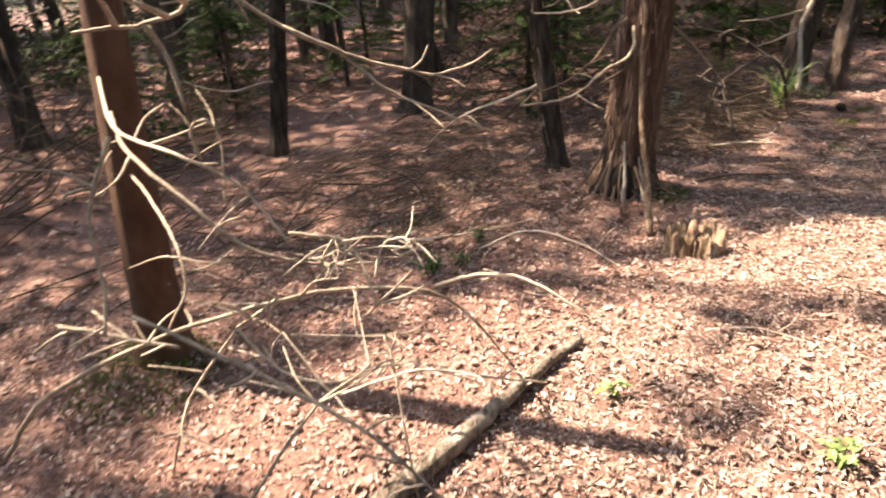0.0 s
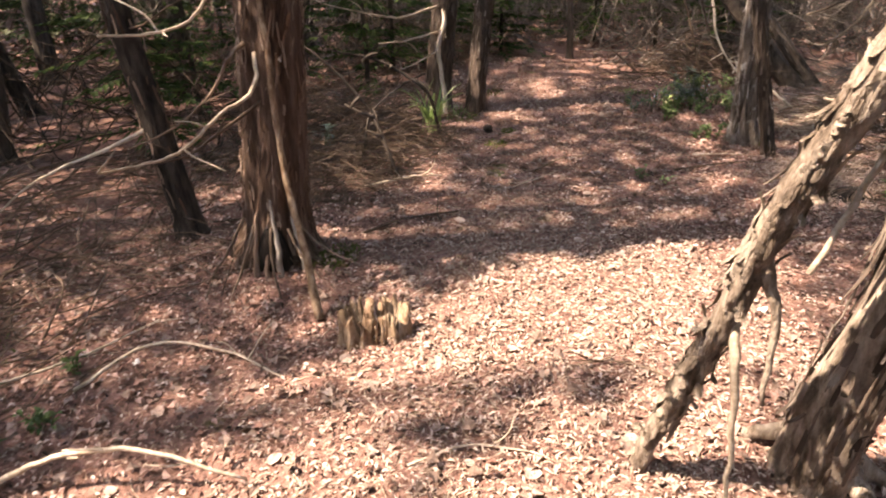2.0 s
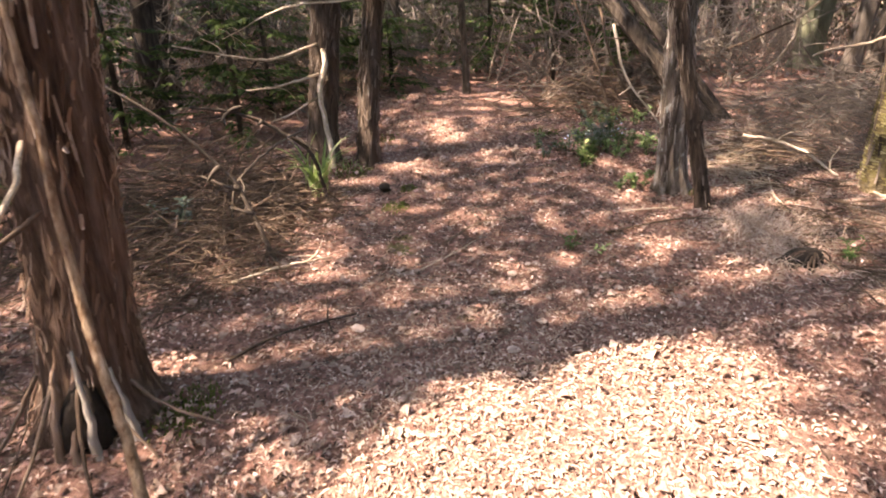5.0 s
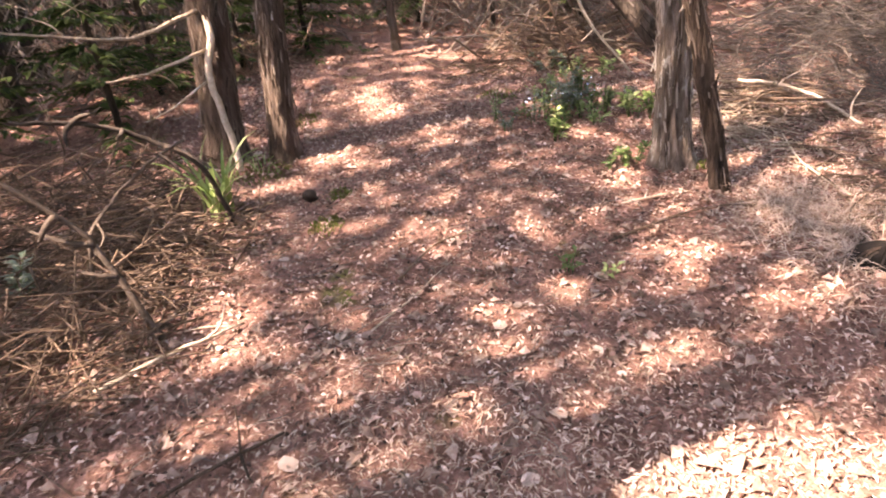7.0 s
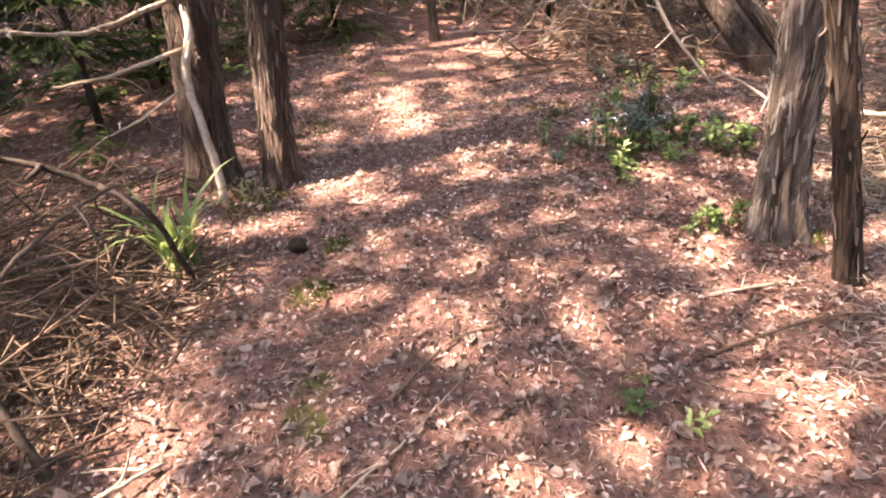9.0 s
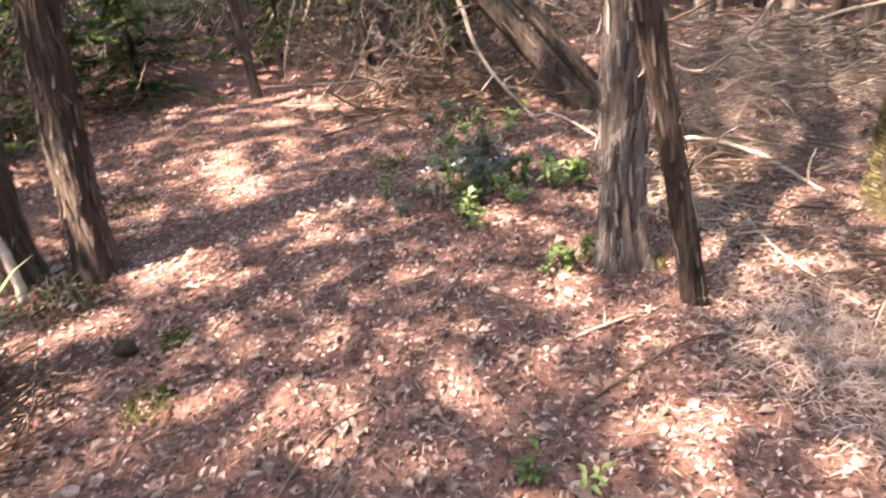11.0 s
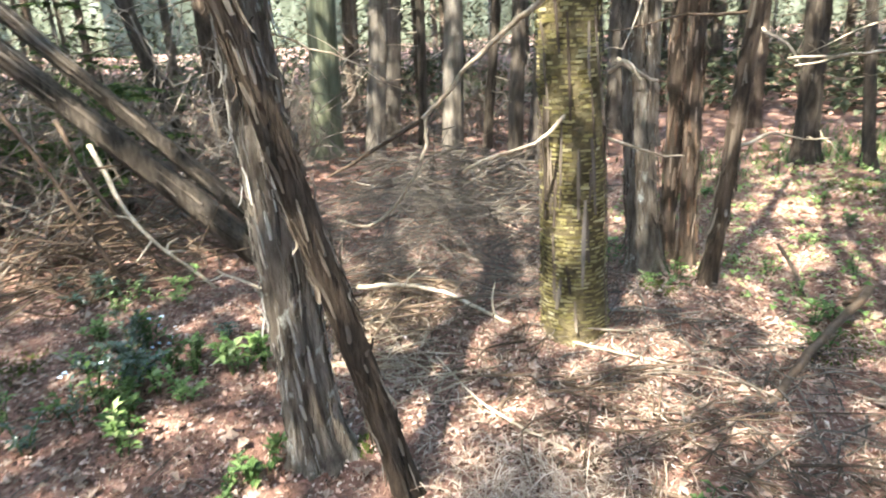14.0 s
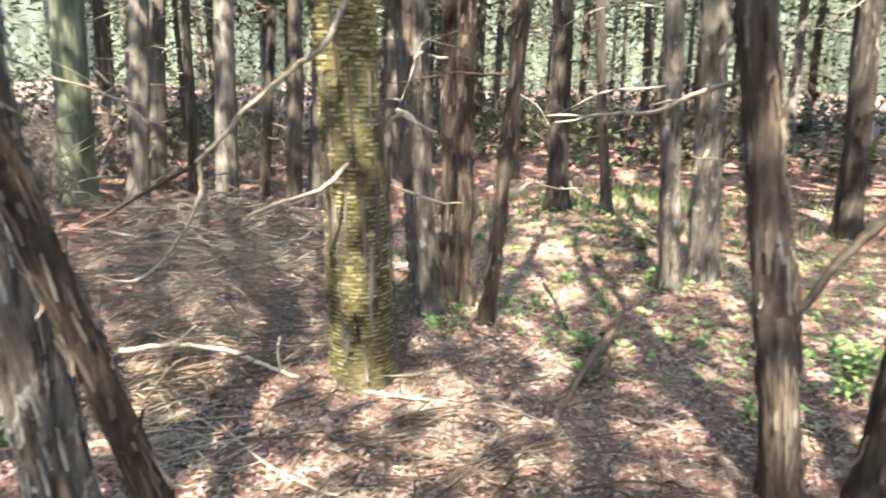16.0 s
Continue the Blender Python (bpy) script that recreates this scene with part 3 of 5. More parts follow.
limb(near, [(5.2, -1.3, 1.66), (5.25, -1.26, 1.58), (5.28, -1.25, 1.53)], 0.013, 0.009, seed=53)
tree(4.68, -1.58, 0.07, (-0.03, -0.03), BARK_DARK, "dark leaning trunk at the edge of the view", 7, 2, 1.0, 3, 30, seed=31, curve=0.05)
tree(5.58, -6.3, 0.12, (0.06, 0.05), BARK_DARK, "dark trunk with spreading foot", 9, 6, 0.9, 4, 20, seed=32, flare=0.8)

# slim dark stem on the path's far bank and trunks behind the bend
tree(9.95, 2.6, 0.042, (0.0, 0.04), BARK_DARK, "thin dark stem beside the path", 6.5, 4, 1.2, 3.5, seed=33)
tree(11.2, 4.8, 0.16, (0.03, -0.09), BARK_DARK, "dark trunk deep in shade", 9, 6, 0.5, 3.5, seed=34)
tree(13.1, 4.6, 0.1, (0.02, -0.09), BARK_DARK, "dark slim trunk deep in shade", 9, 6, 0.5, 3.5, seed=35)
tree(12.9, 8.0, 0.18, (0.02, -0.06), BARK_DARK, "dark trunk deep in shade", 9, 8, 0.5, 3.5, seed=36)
for k, (x, y, rad, lx, ly) in enumerate(((12.33, -1.84, 0.19, -0.06, -0.05), (11.73, -2.23, 0.115, -0.08, -0.07), (12.12, -3.12, 0.06, -0.02, -0.02), (11.04, -2.93, 0.12, -0.03, -0.03), (10.28, -3.25, 0.08, -0.04, -0.03),
                                         (10.36, -3.62, 0.12, -0.05, -0.05), (11.05, -3.41, 0.055, -0.07, -0.06), (12.51, -2.8, 0.14, -0.05, -0.07), (12.77, -0.29, 0.09, 0.16, 0.22))):
    tree(x, y, rad, (lx, ly), BARK_GREEN if k == 0 else BARK_FAR if k % 2 else BARK_DARK, "stout trunk green with algae" if k == 0 else "grey-brown conifer trunk with bare lower branches", 9, 13, 0.6, 4, seed=40 + k, group="trunks behind the brush")

# trees left of the start
first, line, radii = tree(0.42, 2.86, 0.108, (0.08, -0.1), BARK_SMOOTH, "brown smooth-barked trunk with mossy foot and bare boughs", 2.6, 0, seed=50, name="fir_tree", sides=30, rings=40, flare=0.5, depth=0.03, crack=0.03)
moss = Build()
for _ in range(900):
    a, d = r.uniform(0, 6.283), r.random() ** 0.6 * 0.34
    x, y = 0.3 + math.cos(a) * d, 2.8 + math.sin(a) * d
    moss.leaf((x, y, ground_z(x, y) - 0.005 + max(0, 0.12 - d * 0.4) * r.random()), (r.uniform(-1, 1), r.uniform(-1, 1), r.uniform(0.4, 1.5)), (0, 0, 1), r.uniform(0.02, 0.045), 0.012)
thing("moss_cushion", moss, MOSS, "yellow-green moss round the foot of a trunk", "moss", kind="stuff", smooth=False)
limb(first, [(0.48, 2.76, 1.9), (0.55, 2.2, 1.72), (0.7, 1.93, 1.6), (0.84, 1.86, 1.48), (0.98, 1.78, 1.38), (1.06, 1.71, 1.28), (1.17, 1.61, 1.2), (1.3, 1.48, 1.12)], 0.0077, 0.0032, twigs=4, seed=100)
limb(first, [(0.84, 1.86, 1.48), (1.02, 1.76, 1.37), (1.14, 1.67, 1.32), (1.2, 1.62, 1.3), (1.28, 1.56, 1.32)], 0.0049, 0.0032, twigs=4, seed=101)
limb(first, [(0.26, 1.63, 1.56), (0.33, 1.62, 1.56), (0.4, 1.6, 1.56), (0.49, 1.58, 1.62), (0.4, 2.2, 1.9), (0.48, 2.76, 2.0)], 0.0042, 0.0072, twigs=4, seed=102)
limb(first, [(0.48, 2.76, 1.35), (0.4, 2.3, 1.22), (0.46, 1.89, 1.19), (0.57, 1.83, 1.1), (0.63, 1.78, 1.0), (0.67, 1.72, 0.89)], 0.0063, 0.0040, twigs=4, seed=103)
limb(first, [(0.52, 1.87, 1.16), (0.52, 1.89, 1.25), (0.57, 1.88, 1.26), (0.58, 1.85, 1.18), (0.54, 1.82, 1.03)], 0.0056, 0.0032, twigs=4, seed=104)
limb(first, [(0.48, 2.76, 1.2), (0.42, 2.4, 1.19), (0.38, 2.08, 1.17), (0.46, 1.84, 1.04), (0.56, 1.76, 0.9), (0.73, 1.65, 0.82), (0.9, 1.6, 0.78)], 0.0084, 0.0048, twigs=4, seed=105)
limb(first, [(0.29, 1.79, 1.3), (0.22, 1.77, 1.19), (0.18, 1.75, 1.1), (0.16, 1.7, 0.96), (0.12, 1.65, 0.85)], 0.0063, 0.0048, twigs=4, seed=106)
limb(first, [(0.48, 2.76, 0.95), (0.45, 2.4, 0.96), (0.42, 2.1, 0.95), (0.39, 1.87, 0.92), (0.37, 1.82, 0.82), (0.29, 1.79, 0.73)], 0.0056, 0.0040, twigs=4, seed=107)
fallen_bough = holder("fallen_bough", 0.8, 1.6, "bleached dead bough with curling twigs lying off the ground", "branch")
limb(fallen_bough, [(-0.2, 1.95, 0.45), (-0.03, 1.9, 0.62), (0.3, 1.87, 0.67), (0.6, 1.8, 0.68), (0.83, 1.71, 0.67), (1.14, 1.6, 0.55), (1.55, 1.75, 0.0)], 0.0083, 0.0048, name="branch", twigs=6, seed=130)
limb(fallen_bough, [(0.66, 1.68, 0.94), (0.77, 1.62, 0.9), (0.81, 1.58, 0.86), (0.81, 1.5, 0.72), (0.82, 1.6, 0.62)], 0.0060, 0.0040, name="branch", twigs=6, seed=131)
limb(fallen_bough, [(0.79, 1.6, 0.89), (0.73, 1.62, 0.86), (0.7, 1.6, 0.81)], 0.0045, 0.0032, name="twig", twigs=6, seed=132)
limb(fallen_bough, [(0.83, 1.52, 0.78), (0.88, 1.54, 0.86), (0.93, 1.51, 0.88), (0.97, 1.48, 0.85), (0.92, 1.5, 0.83), (0.9, 1.52, 0.85)], 0.0045, 0.0032, name="twig", twigs=6, seed=133)
limb(fallen_bough, [(0.72, 1.65, 0.92), (0.79, 1.6, 0.89), (0.75, 1.57, 0.79)], 0.0045, 0.0032, name="twig", twigs=6, seed=134)
limb(fallen_bough, [(0.62, 1.74, 0.58), (0.84, 1.61, 0.53), (1.01, 1.5, 0.53)], 0.0037, 0.0024, name="twig", twigs=6, seed=135)
limb(fallen_bough, [(0.74, 1.73, 0.28), (1.0, 1.61, 0.31), (1.22, 1.5, 0.22), (1.5, 1.5, 0.05)], 0.0060, 0.0040, name="branch", twigs=6, seed=136)
limb(fallen_bough, [(0.2, 1.7, 0.85), (0.35, 1.54, 0.73), (0.5, 1.4, 0.59), (0.63, 1.25, 0.44), (0.85, 1.1, 0.0)], 0.0067, 0.0048, name="branch", twigs=6, seed=137)
limb(fallen_bough, [(0.04, 1.86, 0.82), (0.13, 1.83, 0.77), (0.3, 1.79, 0.66)], 0.0067, 0.0048, name="branch", twigs=6, seed=138)
limb(fallen_bough, [(0.46, 1.73, 0.68), (0.57, 1.72, 0.72), (0.61, 1.72, 0.74)], 0.0053, 0.0032, name="twig", twigs=6, seed=139)
limb(fallen_bough, [(0.3, 1.42, 0.35), (0.55, 1.45, 0.51), (0.74, 1.41, 0.56)], 0.0060, 0.0040, name="branch", twigs=6, seed=140)
limb(fallen_bough, [(0.87, 1.59, 0.53), (0.86, 1.54, 0.46), (0.81, 1.44, 0.32), (0.8, 1.4, 0.0)], 0.0053, 0.0040, name="twig", twigs=6, seed=141)
limb(fallen_bough, [(0.46, 1.73, 0.68), (0.5, 1.66, 0.59), (0.55, 1.6, 0.53), (0.66, 1.53, 0.49), (0.82, 1.47, 0.52)], 0.0045, 0.0032, name="twig", twigs=6, seed=142)
limb(fallen_bough, [(0.2, 2.1, 0.0), (0.3, 1.9, 0.4), (0.46, 1.73, 0.68)], 0.0060, 0.0048, name="branch", twigs=6, seed=143)
thing("arched_twig", bough([(1.72, 2.5, 0.02), (1.83, 2.3, 0.11), (1.93, 2.05, 0.14), (2.06, 1.75, 0.01)], 0.011, 0.006, 6, 6, 0.3, 3, 9), DEAD, "pale twig arching over the leaf litter", "twig")
thing("mossy_log", bough([(0.66, 1.43, 0.035), (0.84, 1.46, 0.04), (1.12, 1.5, 0.045), (1.49, 1.57, 0.04), (1.86, 1.63, 0.02)], 0.042, 0.022, 8, 14, 0.35, 0, 10), LOGWOOD, "narrow rotting log edging the path", "log")
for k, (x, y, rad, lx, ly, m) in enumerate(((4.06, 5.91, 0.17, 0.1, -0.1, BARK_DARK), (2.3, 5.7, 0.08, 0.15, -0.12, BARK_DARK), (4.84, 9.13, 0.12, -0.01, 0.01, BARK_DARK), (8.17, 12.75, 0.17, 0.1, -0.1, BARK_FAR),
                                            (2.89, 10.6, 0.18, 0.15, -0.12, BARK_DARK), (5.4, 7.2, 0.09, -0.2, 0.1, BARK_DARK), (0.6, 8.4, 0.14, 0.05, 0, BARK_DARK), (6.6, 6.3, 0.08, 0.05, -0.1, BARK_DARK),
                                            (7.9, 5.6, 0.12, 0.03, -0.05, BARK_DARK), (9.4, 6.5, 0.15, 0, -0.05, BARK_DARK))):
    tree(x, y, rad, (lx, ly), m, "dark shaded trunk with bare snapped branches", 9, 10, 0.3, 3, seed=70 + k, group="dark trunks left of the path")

# broken snag and leaning trunk on the right of the path
snag = holder("leaning_snag", 2.57, 0.62, "bleached broken snag with flaking bark leaning over the path", "dead tree")
limb(snag, [(2.57, 0.62, 0.0), (2.55, 0.57, 0.2), (2.52, 0.51, 0.42), (2.49, 0.46, 0.6), (2.45, 0.4, 0.87), (2.4, 0.31, 1.16), (2.36, 0.24, 1.36), (2.28, 0.1, 1.8), (2.16, -0.12, 2.4)], 0.027, 0.042, LOGWOOD, "trunk", seed=7, steps=8, sides=20)
sl = [Vector(p) - snag.location for p in smooth_line([(2.555, 0.58, 0.15), (2.52, 0.51, 0.42), (2.49, 0.46, 0.6), (2.45, 0.4, 0.87), (2.4, 0.31, 1.16), (2.36, 0.24, 1.36), (2.28, 0.1, 1.8)], 8)]
part("flaking_bark", strips_mesh([tuple(p) for p in sl], [0.033] * len(sl), 260, 0.12, 1.7, 4, (0.03, 0.11), (0.01, 0.03), 0.016), LOGWOOD, snag, "curling flakes of dead bark")["kind"] = "stuff"
limb(snag, [(2.47, 0.43, 0.66), (2.42, 0.4, 0.5), (2.41, 0.38, 0.3), (2.42, 0.36, 0.02)], 0.015, 0.006, DEAD, "hanging_strip", seed=61)
limb(snag, [(2.45, 0.39, 0.85), (2.44, 0.34, 0.7), (2.42, 0.33, 0.45)], 0.02, 0.006, LOGWOOD, "hanging_strip", seed=62)
limb(snag, [(2.4, 0.3, 0.84), (2.44, 0.24, 1.0), (2.47, 0.18, 1.2)], 0.008, 0.006, DEAD, "twig", seed=63)
leaner = holder("leaning_tree", 2.7, 0.1, "grey shaggy-barked trunk leaning over the path edge", "dead tree")
lp = [(2.76, 0.12, -0.05), (2.72, 0.12, 0.1), (2.68, 0.11, 0.3), (2.64, 0.06, 0.6), (2.6, 0.0, 1.0), (2.52, -0.1, 1.6), (2.4, -0.25, 2.6), (2.2, -0.5, 4.4)]
b = Build()
ll = [p - leaner.location for p in smooth_line(lp, 6)]
b.tube(ll, [0.1 + 0.03 * math.exp(-k / 5) - 0.001 * k for k in range(len(ll))], 28, 0.2, 3, lambda ang, k, z: 1 + 0.07 * math.cos(5 * ang + z) + 0.16 * noise.noise((math.cos(ang) * 5, math.sin(ang) * 5, z * 1.2)))
part("trunk", b, LOGWOOD, leaner)
part("loose_bark", strips_mesh([tuple(p) for p in ll], [0.1] * len(ll), 420, 0.0, 2.2, 6, (0.04, 0.18), (0.006, 0.02), 0.014), STRIP_GREY, leaner, "shaggy curling bark strips")["kind"] = "stuff"
for k in range(5):
    a = -2.2 + k * 0.8
    limb(leaner, [(2.74 + 0.07 * math.cos(a), 0.12 + 0.07 * math.sin(a), 0.12), (2.74 + 0.2 * math.cos(a), 0.12 + 0.2 * math.sin(a), 0.02), (2.74 + 0.3 * math.cos(a), 0.12 + 0.3 * math.sin(a), -0.03)], 0.035, 0.012, LOGWOOD, "root", seed=64 + k)

# ---- brush ----
def tangle(name, cx, cy, rx, ry, h, count, mat, label, seed, size=(0.4, 1.1), thick=(0.003, 0.009), flat=0.35):
    t = Build()
    q = random.Random(seed)
    for _ in range(count):
        a, d = q.uniform(0, 6.283), math.sqrt(q.random())
        x, y = cx + rx * d * math.cos(a), cy + ry * d * math.sin(a)
        z = ground_z(x, y) + h * q.random() ** 1.6 * (1.1 - d)
        dr = Vector((q.uniform(-1, 1), q.uniform(-1, 1), q.uniform(-flat, flat))).normalized()
        le, th = q.uniform(*size), q.uniform(*thick)
        p0 = Vector((x, y, z))
        bend = Vector((q.uniform(-1, 1), q.uniform(-1, 1), q.uniform(-0.6, 0.6))) * le * 0.22
        pts = [p0 - dr * le / 2, p0 + bend, p0 + dr * le / 2]
        for p in pts:
            p.z = max(p.z, ground_z(p.x, p.y) + th)
        t.tube(smooth_line(pts, 3), [th, th, th * 0.9, th * 0.85, th * 0.75, th * 0.65, th * 0.4], 5)
    return thing(name, t, mat, label, "brush", kind="stuff")


tangle("dead_brush", 5.15, 3.4, 0.95, 0.75, 0.45, 460, TWIG, "tangle of thin brown twigs beside the path", 1, (0.3, 0.9), (0.0015, 0.005))
tangle("dead_brush", 5.9, 3.8, 0.9, 0.7, 0.5, 300, TWIG, "tangle of thin brown twigs beside the path", 2, (0.3, 0.9), (0.0015, 0.005))
tangle("dead_brush", 4.75, 3.05, 0.75, 0.5, 0.16, 420, TWIG, "mat of broken brown twigs on the ground", 12, (0.15, 0.6), (0.0015, 0.005), 0.2)
tangle("dead_brush", 5.55, 3.0, 0.6, 0.45, 0.25, 320, TWIG, "mat of broken brown twigs on the ground", 13, (0.15, 0.6), (0.0015, 0.005), 0.3)
tangle("dead_brush", 2.6, 3.3, 1.0, 0.6, 0.1, 160, TWIG, "broken twigs on the shaded leaf litter", 14, (0.2, 0.8), (0.0015, 0.005), 0.15)
tangle("brush_heap", 8.6, -1.2, 1.5, 1.0, 0.45, 650, TWIG_GREY, "grey heap of fine dead branches behind the trunks", 3, (0.4, 1.2), (0.0015, 0.004))
tangle("brush_heap", 9.8, -2.2, 1.4, 0.9, 0.4, 340, TWIG_GREY, "grey heap of fine dead branches behind the trunks", 4, (0.5, 1.4))
tangle("stick_pile", 7.55, -0.42, 0.5, 0.35, 0.14, 90, TWIG, "pile of pale dry sticks between two trunks", 5, (0.25, 0.8), (0.003, 0.008), 0.12)
tangle("stick_pile", 7.0, -0.5, 0.7, 0.4, 0.03, 70, TWIG, "scatter of pale dry sticks on the leaf litter", 6, (0.2, 0.6), (0.003, 0.008), 0.05)
tangle("dead_brush", 5.55, -0.75, 0.9, 0.5, 0.12, 160, TWIG, "low tangle of brown twigs on the ground", 7, (0.2, 0.7), (0.002, 0.006), 0.15)
tangle("fine_twigs", 5.5, 1.6, 1.9, 1.0, 0.012, 420, TWIG_GREY, "fine broken twigs trodden into the path", 15, (0.05, 0.28), (0.001, 0.0028), 0.03)
tangle("fine_twigs", 2.7, 1.3, 1.6, 0.9, 0.012, 160, DEAD, "bleached broken twigs on the sunny path", 16, (0.04, 0.2), (0.001, 0.0028), 0.03)
tangle("stick_pile", 6.2, -1.3, 0.9, 0.6, 0.04, 200, TWIG_GREY, "scatter of thin grey sticks on the leaf litter", 17, (0.15, 0.7), (0.0015, 0.006), 0.06)
tangle("stick_pile", 7.2, -0.15, 0.6, 0.35, 0.08, 130, DEAD, "scatter of bleached sticks between two trunks", 18, (0.15, 0.6), (0.0015, 0.006), 0.08)
tangle("dead_brush", 9.4, 0.9, 0.9, 0.8, 0.5, 200, TWIG, "tangle of twigs under the slanted trunk", 8, (0.5, 1.2))
tangle("dead_brush", 3.1, 4.2, 1.4, 0.9, 0.4, 200, TWIG, "thin dead twigs in the shade of the cedars", 9, (0.5, 1.2), (0.002, 0.006))
for k in range(9):
    tangle("dead_brush", 0.5 + 1.5 * k, 6.2 + 1.6 * (k % 3) - 0.25 * k, 1.3, 1.0, 1.3, 130, TWIG, "tall thicket of thin dead twigs in shade", 20 + k, (0.6, 1.6), (0.003, 0.008), 0.9)
for k, (x, y) in enumerate(((10.6, 1.2), (11.2, 0.1), (11.6, 3.7), (10.9, 4.8), (12.6, 2.4), (12.4, -1.0), (13.6, 1.0), (13.2, -3.0), (14.2, -1.4), (14.5, 3.5), (13.4, 5.6), (9.6, 5.2), (8.2, 6.0), (12.0, -4.6), (15.6, 0.6), (15.2, 5.5))):
    tangle("dead_thicket", x, y, 1.2, 1.1, 1.9, 210, TWIG_GREY, "thicket of thin bare grey saplings and twigs", 50 + k, (0.6, 1.8), (0.003, 0.009), 1.5)
tangle("dead_brush", 1.6, 4.0, 1.4, 0.9, 0.5, 120, TWIG, "thin dead twigs in the shade of the cedars", 10, (0.5, 1.3), (0.002, 0.006))
for k, (pts, a, c, m) in enumerate((([(5.34, 3.35, 0.77), (5.48, 3.21, 0.72), (5.58, 3.09, 0.66), (5.68, 2.93, 0.54), (5.74, 2.77, 0.38), (5.8, 2.7, 0.0)], 0.01, 0.014, BRANCH_DARK),
                                    ([(4.6, 3.7, 1.2), (4.8, 3.2, 0.85), (4.92, 2.89, 0.49), (4.92, 2.81, 0.35), (4.86, 2.67, 0.1), (4.84, 2.62, 0.0)], 0.005, 0.015, BRANCH_DARK), ([(5.0, 3.0, 0.0), (5.07, 2.97, 0.33), (5.2, 2.92, 0.44), (5.38, 2.8, 0.55), (5.53, 2.7, 0.6)], 0.01, 0.006, BRANCH_DARK))):
    thing("bent_sapling", bough(pts, a, c, 6, 8, 0.3, 4, 170 + k), m, "dark bare bent sapling in the brush", "sapling", "bent saplings")
def fallen_stick(pts, a, c, m, seed, twigs=2):
    pts = [(x, y, z + ground_z(x, y)) for x, y, z in pts]
    thing("fallen_stick", bough(pts, a, c, 5, 6, 0.3, twigs, seed), m, "bleached dry stick lying on the leaf litter" if m is DEAD else "grey-brown stick lying on the leaf litter", "stick", "sticks on the ground")


fallen_stick([(7.65, -0.27, 0.11), (7.56, -0.48, 0.11), (7.44, -0.66, 0.08), (7.23, -0.75, 0.05), (6.98, -0.84, 0.01)], 0.014, 0.008, DEAD, 210)
fallen_stick([(6.75, -0.9, 0.02), (6.54, -1.0, 0.02), (6.36, -1.11, 0.02), (6.22, -1.18, 0.01)], 0.009, 0.006, DEAD, 211)
fallen_stick([(5.78, -1.2, 0.0), (5.9, -1.65, 0.06), (6.03, -2.35, 0.14)], 0.017, 0.022, TWIG, 212)
fallen_stick([(6.64, -2.49, 0.21), (6.53, -2.5, 0.08), (6.34, -2.32, 0.01)], 0.012, 0.012, BRANCH_DARK, 213, 0)
fallen_stick([(4.5, 2.7, 0.03), (4.69, 2.52, 0.05), (4.77, 2.43, 0.06), (4.95, 2.33, 0.02)], 0.009, 0.005, DEAD, 214)
fallen_stick([(2.2, 2.7, 0.02), (2.5, 2.6, 0.05), (2.6, 2.3, 0.03), (2.55, 1.95, 0.01)], 0.008, 0.004, DEAD, 215)
fallen_stick([(1.9, 3.1, 0.03), (2.3, 2.85, 0.05), (2.7, 2.75, 0.02)], 0.007, 0.004, DEAD, 216)
fallen_stick([(3.85, 2.35, 0.02), (4.1, 2.2, 0.03), (4.35, 1.95, 0.02)], 0.007, 0.005, TWIG, 217)
fallen_stick([(5.3, 1.75, 0.01), (5.6, 1.6, 0.02), (5.75, 1.35, 0.01)], 0.006, 0.004, TWIG, 218)
fallen_stick([(4.9, 1.8, 0.01), (5.15, 1.65, 0.02), (5.3, 1.6, 0.01)], 0.005, 0.003, DEAD, 219)
fallen_stick([(5.95, 0.75, 0.01), (6.05, 0.5, 0.02), (6.1, 0.35, 0.01)], 0.006, 0.004, DEAD, 220)
fallen_stick([(5.6, 0.8, 0.01), (5.85, 0.35, 0.03), (5.9, 0.0, 0.01)], 0.006, 0.004, TWIG, 221)
fallen_stick([(2.3, 1.3, 0.01), (2.45, 1.15, 0.02), (2.5, 0.95, 0.01)], 0.005, 0.003, DEAD, 222)
fallen_stick([(3.05, 0.5, 0.01), (3.1, 0.75, 0.02), (3.0, 0.95, 0.01)], 0.006, 0.004, TWIG, 223)
fallen_stick([(7.4, -0.1, 0.0), (7.9, 0.2, 0.12), (8.3, 0.35, 0.15)], 0.01, 0.006, DEAD, 224)
fallen_stick([(6.0, -0.4, 0.01), (6.4, -0.3, 0.03), (6.9, -0.35, 0.01)], 0.007, 0.004, DEAD, 225)


